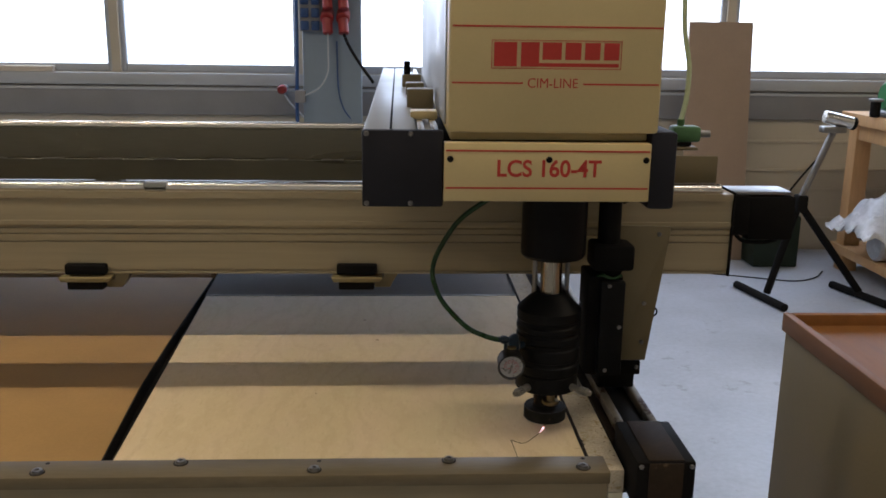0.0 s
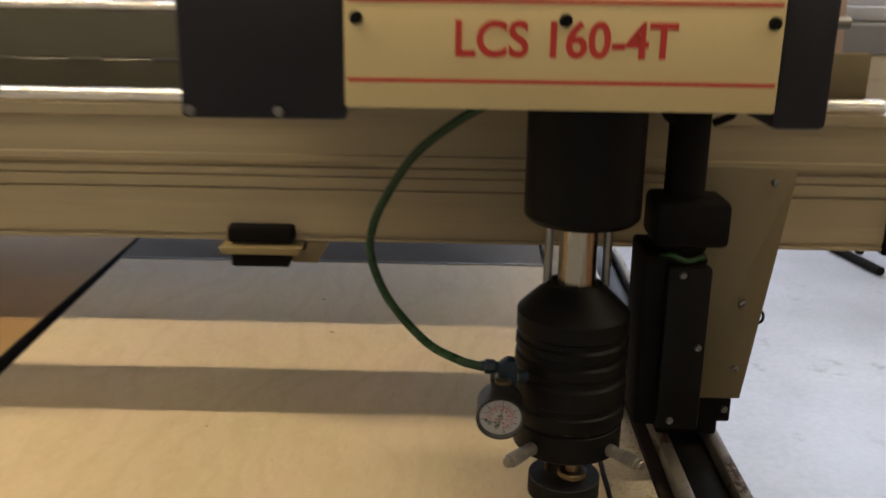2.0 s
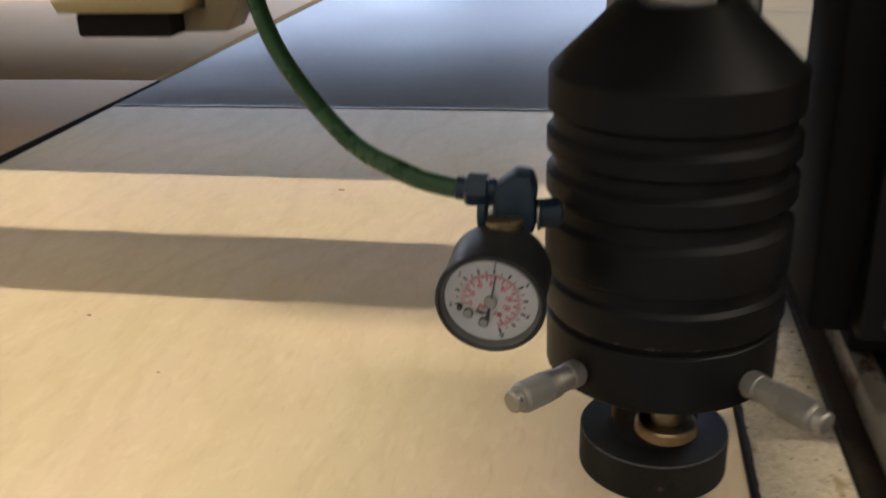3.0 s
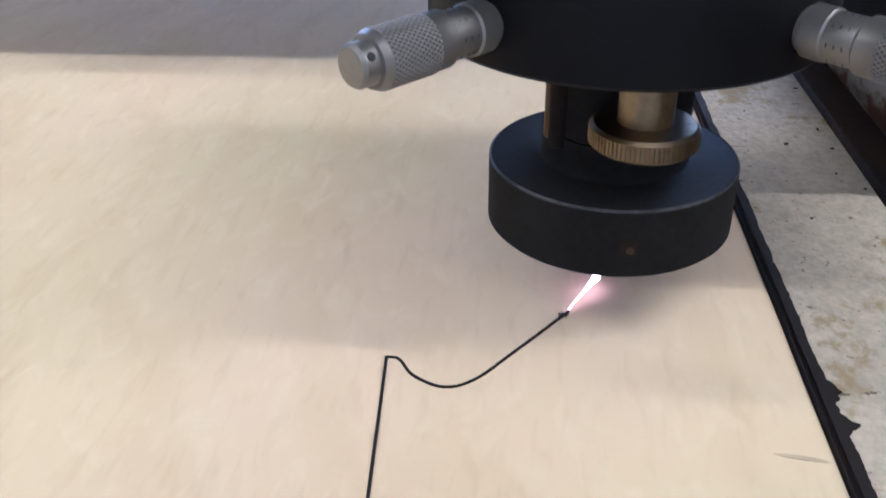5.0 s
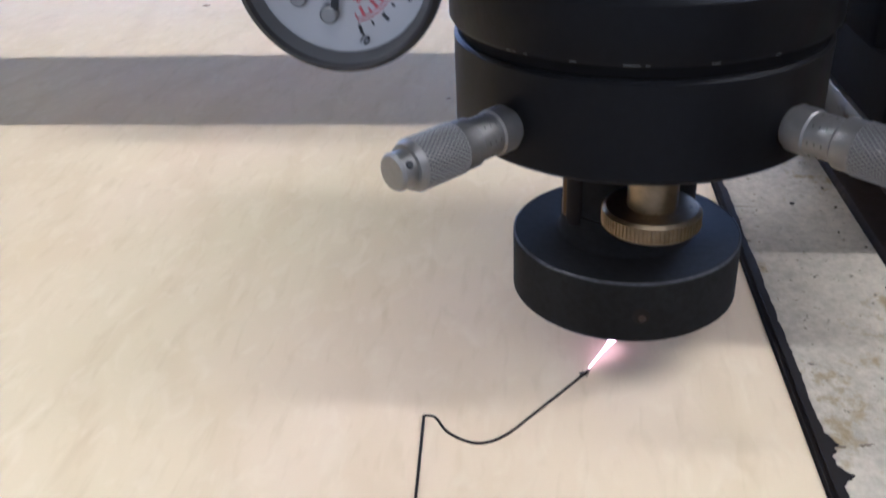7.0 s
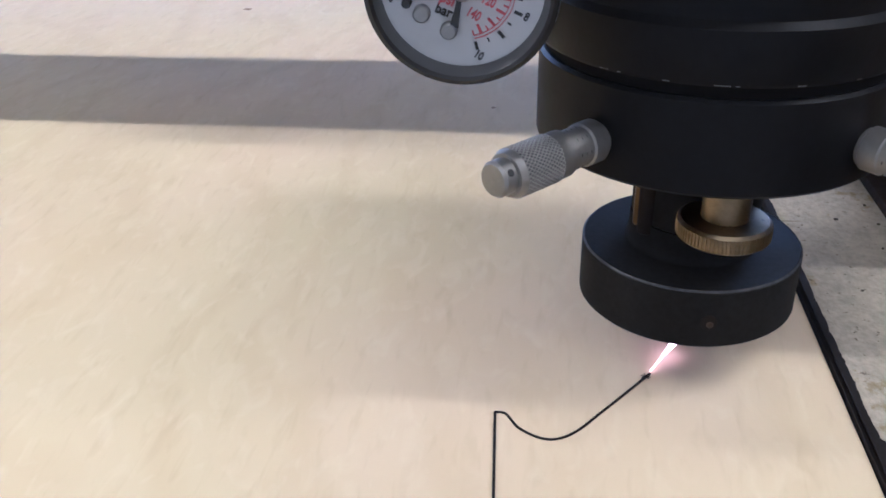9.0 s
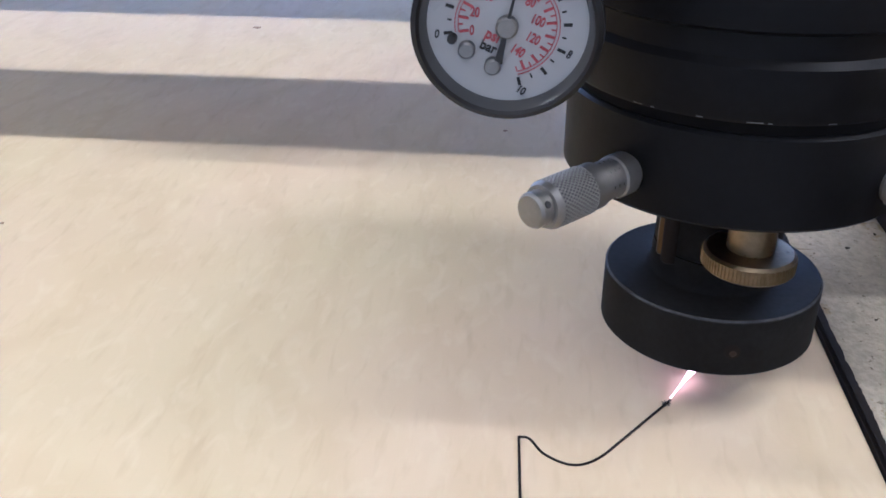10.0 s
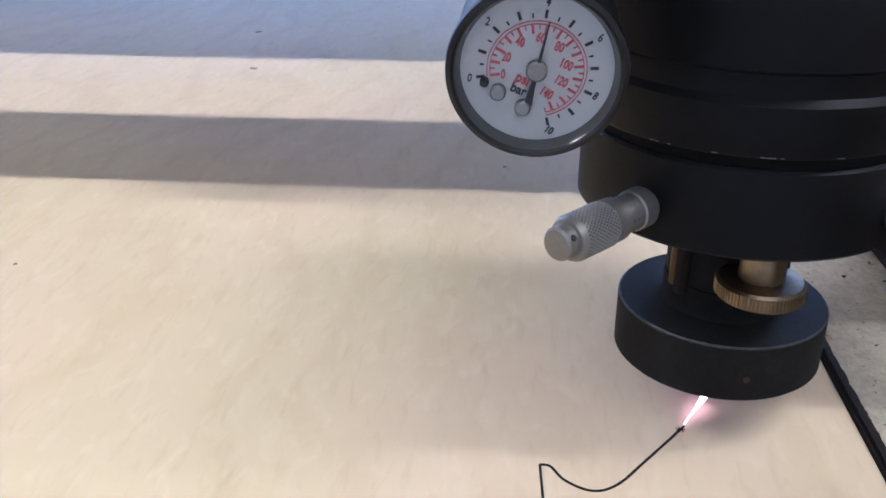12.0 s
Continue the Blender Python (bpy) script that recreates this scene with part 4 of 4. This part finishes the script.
# ---- bracket and drive beside the head ----
brk = thing("head_bracket", 0.11, 0.03, 0.06, "olive bracket plate with black drive blocks beside the laser head", "bracket")
part("plate", prism([(0.098, 0.2810), (0.168, 0.2800), (0.167, 0.2650), (0.1445, 0.0880), (0.098, 0.0880)], "y", 0.034, 0.038, 0.001), olive, brk, "olive-brown bracket plate")
for x, z in ((0.1520, 0.2695), (0.1375, 0.1715), (0.1375, 0.1150)):
    screw(x, 0.0338, z, (0, -1, 0), brk, 0.0030)
part("drive_block", B(0.0520, 0.0980, 0.000, 0.060, 0.0800, 0.2200, 0.003), matt_black, brk)
part("face_plate", B(0.0660, 0.0985, -0.014, -0.0005, 0.0840, 0.2150, 0.002), black, brk, "black face plate with screws")
for x, z in ((0.0765, 0.2100), (0.0925, 0.1530), (0.0765, 0.0920)):
    screw(x, -0.0142, z, (0, -1, 0), brk, 0.0028)
part("motor_block", B(0.0560, 0.1110, -0.005, 0.045, 0.2270, 0.2620, 0.005), matt_black, brk)
part("motor_neck", L([(0.012, 0.2150), (0.018, 0.2275)], (0.083, 0.015, 0), seg=24), matt_black, brk)
part("post", rod((0.080, 0.020, 0.2600), (0.080, 0.020, 0.3515), 0.0150, 24), matt_black, brk)
part("carriage_block", B(0.0930, 0.1480, 0.095, 0.180, 0.0215, 0.0630, 0.003), matt_black, brk)
part("slide_block", B(0.1050, 0.1400, 0.039, 0.15, 0.0640, 0.0850, 0.002), matt_black, brk)
screw(0.134, 0.0388, 0.0760, (0, -1, 0), brk, 0.003)
part("cable", pipe([(0.050, 0.01, 0.3515), (0.052, 0.0, 0.338), (0.058, 0.004, 0.325), (0.066, 0.01, 0.318)], 0.0028), matt_black, brk)
part("cable", pipe([(0.096, 0.01, 0.3515), (0.106, 0.0, 0.340), (0.106, 0.004, 0.326), (0.094, 0.01, 0.318)], 0.0028), matt_black, brk)
part("cable", pipe([(0.060, 0.012, 0.2150), (0.068, -0.004, 0.222), (0.082, -0.006, 0.218), (0.095, 0.0, 0.2205)], 0.0022), hose_green, brk)
part("cable", pipe([(0.146, 0.038, 0.165), (0.158, 0.045, 0.160), (0.160, 0.05, 0.150), (0.150, 0.05, 0.146)], 0.0012), matt_black, brk)

# ---- things on and behind the machine ----
vlv = thing("air_valve", 0.31, 0.36, 0.345, "green air valve with hose standing on the rear beam", "valve")
part("foot", rod((0.268, 0.33, 0.3525), (0.268, 0.33, 0.3585), 0.014, 20), matt_black, vlv)
part("body", B(0.247, 0.294, 0.315, 0.350, 0.3590, 0.3850, 0.006), lime_paint, vlv)
part("spindle", rod((0.2945, 0.33, 0.372), (0.312, 0.33, 0.372), 0.006, 16), satin, vlv)
part("red_end", rod((0.2465, 0.33, 0.368), (0.233, 0.33, 0.368), 0.005, 16), red_plastic, vlv)
part("stem", rod((0.262, 0.33, 0.3853), (0.262, 0.33, 0.396), 0.006, 14), lime_paint, vlv)
part("bracket", B(0.20, 0.288, 0.310, 0.352, 0.3465, 0.3520, 0.002), olive, vlv)
part("hose", pipe([(0.262, 0.33, 0.394), (0.270, 0.335, 0.43), (0.272, 0.34, 0.48), (0.262, 0.345, 0.54), (0.258, 0.35, 0.62), (0.25, 0.35, 0.70)], 0.0042), material("yellowish_hose", (0.40, 0.46, 0.28), 0.4), vlv)

cab = thing("side_cabinet", 0.9, 0.0, FL, "grey-beige cabinet with a wooden tray top beside the machine", "cabinet")
cx0, cx1, cy0, cy1 = 0.555, 1.25, -0.70, 0.525
part("body", B(cx0 + 0.006, cx1 - 0.006, cy0 + 0.006, cy1 - 0.006, FL, -0.036, 0.003), cabinet_paint, cab)
for bx in ((cx0, cx0 + 0.016, cy0, cy1), (cx1 - 0.016, cx1, cy0, cy1), (cx0 + 0.0165, cx1 - 0.0165, cy1 - 0.016, cy1), (cx0 + 0.0165, cx1 - 0.0165, cy0, cy0 + 0.016)):
    part("rim", B(*bx, -0.036, 0.0, 0.002), tray_wood, cab, "reddish wooden rim")
part("tray", B(cx0 + 0.0165, cx1 - 0.0165, cy0 + 0.0165, cy1 - 0.0165, -0.0355, -0.022, 0.001), tray_wood, cab, "reddish wooden tray floor")

st = thing("roller_stand", 1.8, 3.2, FL, "folding roller stand with black legs and chrome roller", "roller stand")
part("roller", rod((1.845, 3.18, 0.132), (1.985, 3.18, 0.100), 0.030, 24), chrome, st, "chrome roller")
part("roller_end", rod((1.985, 3.18, 0.100), (2.0, 3.18, 0.0965), 0.031, 24), matt_black, st)
part("holder", B(1.835, 1.95, 3.15, 3.21, 0.055, 0.085, 0.006), satin, st)
part("post", rod((1.895, 3.18, 0.056), (1.782, 3.20, -0.268), 0.016, 16), satin, st, "grey tubular post")
part("hub", B(1.755, 1.81, 3.17, 3.23, -0.34, -0.255, 0.008), matt_black, st)
part("leg", rod((1.768, 3.20, -0.32), (1.675, 3.24, FL + 0.03), 0.019, 16), matt_black, st)
part("leg", rod((1.795, 3.20, -0.32), (2.165, 3.26, FL + 0.03), 0.019, 16), matt_black, st)
part("foot_bar", rod((1.590, 3.44, FL + 0.02), (1.680, 3.02, FL + 0.02), 0.020, 16), matt_black, st)
part("foot_bar", rod((2.105, 3.44, FL + 0.02), (2.215, 3.06, FL + 0.02), 0.020, 16), matt_black, st)
part("cord", pipe([(1.70, 3.2, -0.265), (1.76, 3.2, -0.18), (1.83, 3.2, -0.09), (1.89, 3.19, 0.0)], 0.005), matt_black, st)

bn = thing("workbench", 2.9, 3.3, FL, "light wooden workbench with thick top and lower shelf", "workbench")
part("top", B(2.29, 3.7, 2.60, 3.92, 0.035, 0.095, 0.004), pine, bn)
for x, y in ((2.32, 3.78), (2.32, 2.66), (3.55, 3.78), (3.55, 2.66)):
    part("leg", B(x, x + 0.09, y, y + 0.09, FL, 0.0345, 0.003), pine, bn)
part("shelf", B(2.30, 3.65, 2.62, 3.90, -0.70, -0.65, 0.003), pine, bn)
part("apron", B(2.33, 2.355, 2.752, 3.778, -0.05, 0.0345, 0.002), pine, bn)
vis = thing("bench_grinder", 2.33, 3.6, 0.095, "green bench machine with dark knobs on the workbench", "bench machine")
part("base", B(2.33, 2.55, 3.50, 3.70, 0.0955, 0.12, 0.006), duct_grey, vis)
part("body", rod((2.35, 3.60, 0.20), (2.59, 3.60, 0.20), 0.075, 28), green_paint, vis)
part("knob", rod((2.29, 3.56, 0.0955), (2.29, 3.56, 0.175), 0.026, 20), matt_black, vis)
part("knob_cap", rod((2.29, 3.56, 0.1755), (2.29, 3.56, 0.19), 0.036, 20), duct_grey, vis)
part("column", rod((2.46, 3.60, 0.118), (2.46, 3.60, 0.16), 0.03, 20), green_paint, vis)

# milky film heaped on the bench's lower shelf
film = thing("plastic_film", 2.4, 3.5, -0.65, "crumpled milky plastic film heaped on the bench shelf", "plastic film")
bm = bmesh.new()
n = 26
vs = [[None] * (n + 1) for _ in range(n + 1)]
for i in range(n + 1):
    for j in range(n + 1):
        u, v = i / n, j / n
        h = math.sin(math.pi * min(u * 1.1, 1)) * math.sin(math.pi * v)
        fold = noise.noise(Vector((u * 5, v * 5, 0.3))) * 0.07 + noise.noise(Vector((u * 13, v * 13, 2))) * 0.03
        vs[i][j] = bm.verts.new((2.16 + 0.62 * u + fold * 0.6, 3.25 + 0.45 * v + fold, -0.50 + 0.20 * h + fold * (1 if 0 < i < n else 0.3)))
for i in range(n):
    for j in range(n):
        bm.faces.new((vs[i][j], vs[i + 1][j], vs[i + 1][j + 1], vs[i][j + 1]))
ob = part("film", bm, white_plastic, film)
sol = ob.modifiers.new("thick", "SOLIDIFY")
sol.thickness = 0.003
part("film_roll", rod((2.30, 3.42, -0.57), (2.85, 3.46, -0.57), 0.078, 24), white_plastic, film)

sheet = thing("leaning_board", 1.7, 4.1, FL, "tall brown sheet board leaning against the windows", "sheet board")
bm = B(1.462, 1.832, 4.02, 4.04, FL + 0.002, 0.577, 0.002)
bmesh.ops.rotate(bm, verts=bm.verts, cent=(1.65, 4.03, FL), matrix=Matrix.Rotation(radians(-6), 3, "X"))
part("sheet", bm, chipboard, sheet)

# service column with sockets and cables
col = thing("service_column", -0.56, 3.95, FL, "blue-grey service column with blue and red power sockets", "service column")
part("column", B(-0.715, -0.400, 3.90, 4.02, FL, 2.3, 0.008), column_blue, col)
part("fuse_panel", B(-0.727, -0.610, 3.878, 3.899, 0.490, 1.0, 0.006), duct_grey, col, "dark socket panel")
for i in range(2):
    for j in range(5):
        x, z = -0.697 + 0.056 * i, 0.520 + 0.066 * j
        s2 = part("socket", B(x - 0.022, x + 0.022, 3.868, 3.8775, z - 0.025, z + 0.025, 0.007), blue_plastic, col, "blue power socket")
        part("socket_lid", B(x - 0.015, x + 0.015, 3.860, 3.8675, z - 0.016, z + 0.018, 0.004), blue_plastic, s2)
for i in range(2):
    for j in range(3):
        x, z = -0.575 + 0.083 * i, 0.555 + 0.125 * j
        s2 = part("red_socket", rod((x, 3.895, z + 0.03), (x, 3.81, z), 0.036, 20), red_plastic, col, "red three-phase socket")
        part("plug", rod((x, 3.815, z + 0.002), (x + 0.006, 3.79, z - 0.075), 0.027, 18), red_plastic, s2)
part("cable", pipe([(-0.569, 3.79, 0.48), (-0.570, 3.80, 0.38), (-0.575, 3.81, 0.28), (-0.62, 3.82, 0.20), (-0.70, 3.83, 0.155)], 0.0045), frame_grey, col, "white cable")
part("cable", pipe([(-0.486, 3.79, 0.48), (-0.46, 3.78, 0.42), (-0.40, 3.72, 0.33), (-0.33, 3.65, 0.24)], 0.008), matt_black, col, "black cable")
part("cable", pipe([(-0.742, 3.88, 0.9), (-0.742, 3.88, 0.4), (-0.748, 3.88, 0.1), (-0.75, 3.88, -0.3)], 0.010), blue_plastic, col, "blue cable")
part("cable", pipe([(-0.53, 3.89, 0.44), (-0.525, 3.885, 0.2), (-0.50, 3.88, 0.09), (-0.46, 3.88, 0.03)], 0.004), blue_plastic, col, "blue cable")
part("junction_box", B(-0.755, -0.70, 3.85, 3.8995, 0.115, 0.18, 0.006), duct_grey, col)
sw = thing("emergency_switch", -0.86, 4.15, 0.10, "small red and white switch knob on the wall duct", "switch")
part("stem", rod((-0.86, 4.275, 0.165), (-0.86, 4.17, 0.165), 0.022, 18), white_plastic, sw)
part("knob", L([(0.020, 0), (0.027, 0.005), (0.027, 0.03), (0.02, 0.04)], (-0.86, 4.17, 0.165), (0, -1, 0), 20), red_plastic, sw)
part("lead", pipe([(-0.85, 4.17, 0.14), (-0.82, 4.16, 0.09), (-0.76, 4.15, 0.03), (-0.72, 4.15, -0.02)], 0.005), frame_grey, sw)
hd = thing("window_handle", -2.35, 4.25, 0.5, "dark grey window handle", "window handle")
part("lever", B(-2.62, -2.47, 4.20, 4.225, 0.505, 0.532, 0.006), duct_grey, hd)
part("boss", B(-2.52, -2.48, 4.226, 4.318, 0.500, 0.537, 0.006), duct_grey, hd)
ld = thing("pale_strip", -2.4, 4.2, SILL, "pale cardboard strip lying on the window ledge", "cardboard strip")
part("strip", B(-2.75, -2.17, 4.268, 4.318, SILL - 0.002, SILL + 0.03, 0.004), material("pale_card", (0.52, 0.47, 0.40), 0.7), ld)
# clutter on the floor below the window
cl = thing("green_crate", 2.0, 4.0, FL, "dark green crate on the floor by the wall", "crate")
part("crate", B(1.84, 2.10, 3.86, 4.15, FL, FL + 0.30, 0.01), material("dark_green_crate", (0.012, 0.020, 0.012), 0.6), cl)
rb = thing("red_box", 1.62, 3.9, FL, "small red box on the floor by the wall", "box")
part("box", B(1.55, 1.68, 3.85, 3.98, FL, FL + 0.07, 0.006), red_plastic, rb)
fc = thing("floor_cable", 1.8, 3.7, FL, "thin dark cable lying on the floor", "cable")
part("cable", pipe([(1.55, 3.7, FL + 0.006), (1.75, 3.62, FL + 0.006), (1.95, 3.55, FL + 0.006), (2.1, 3.62, FL + 0.006), (2.2, 3.75, FL + 0.006)], 0.0035), matt_black, fc)
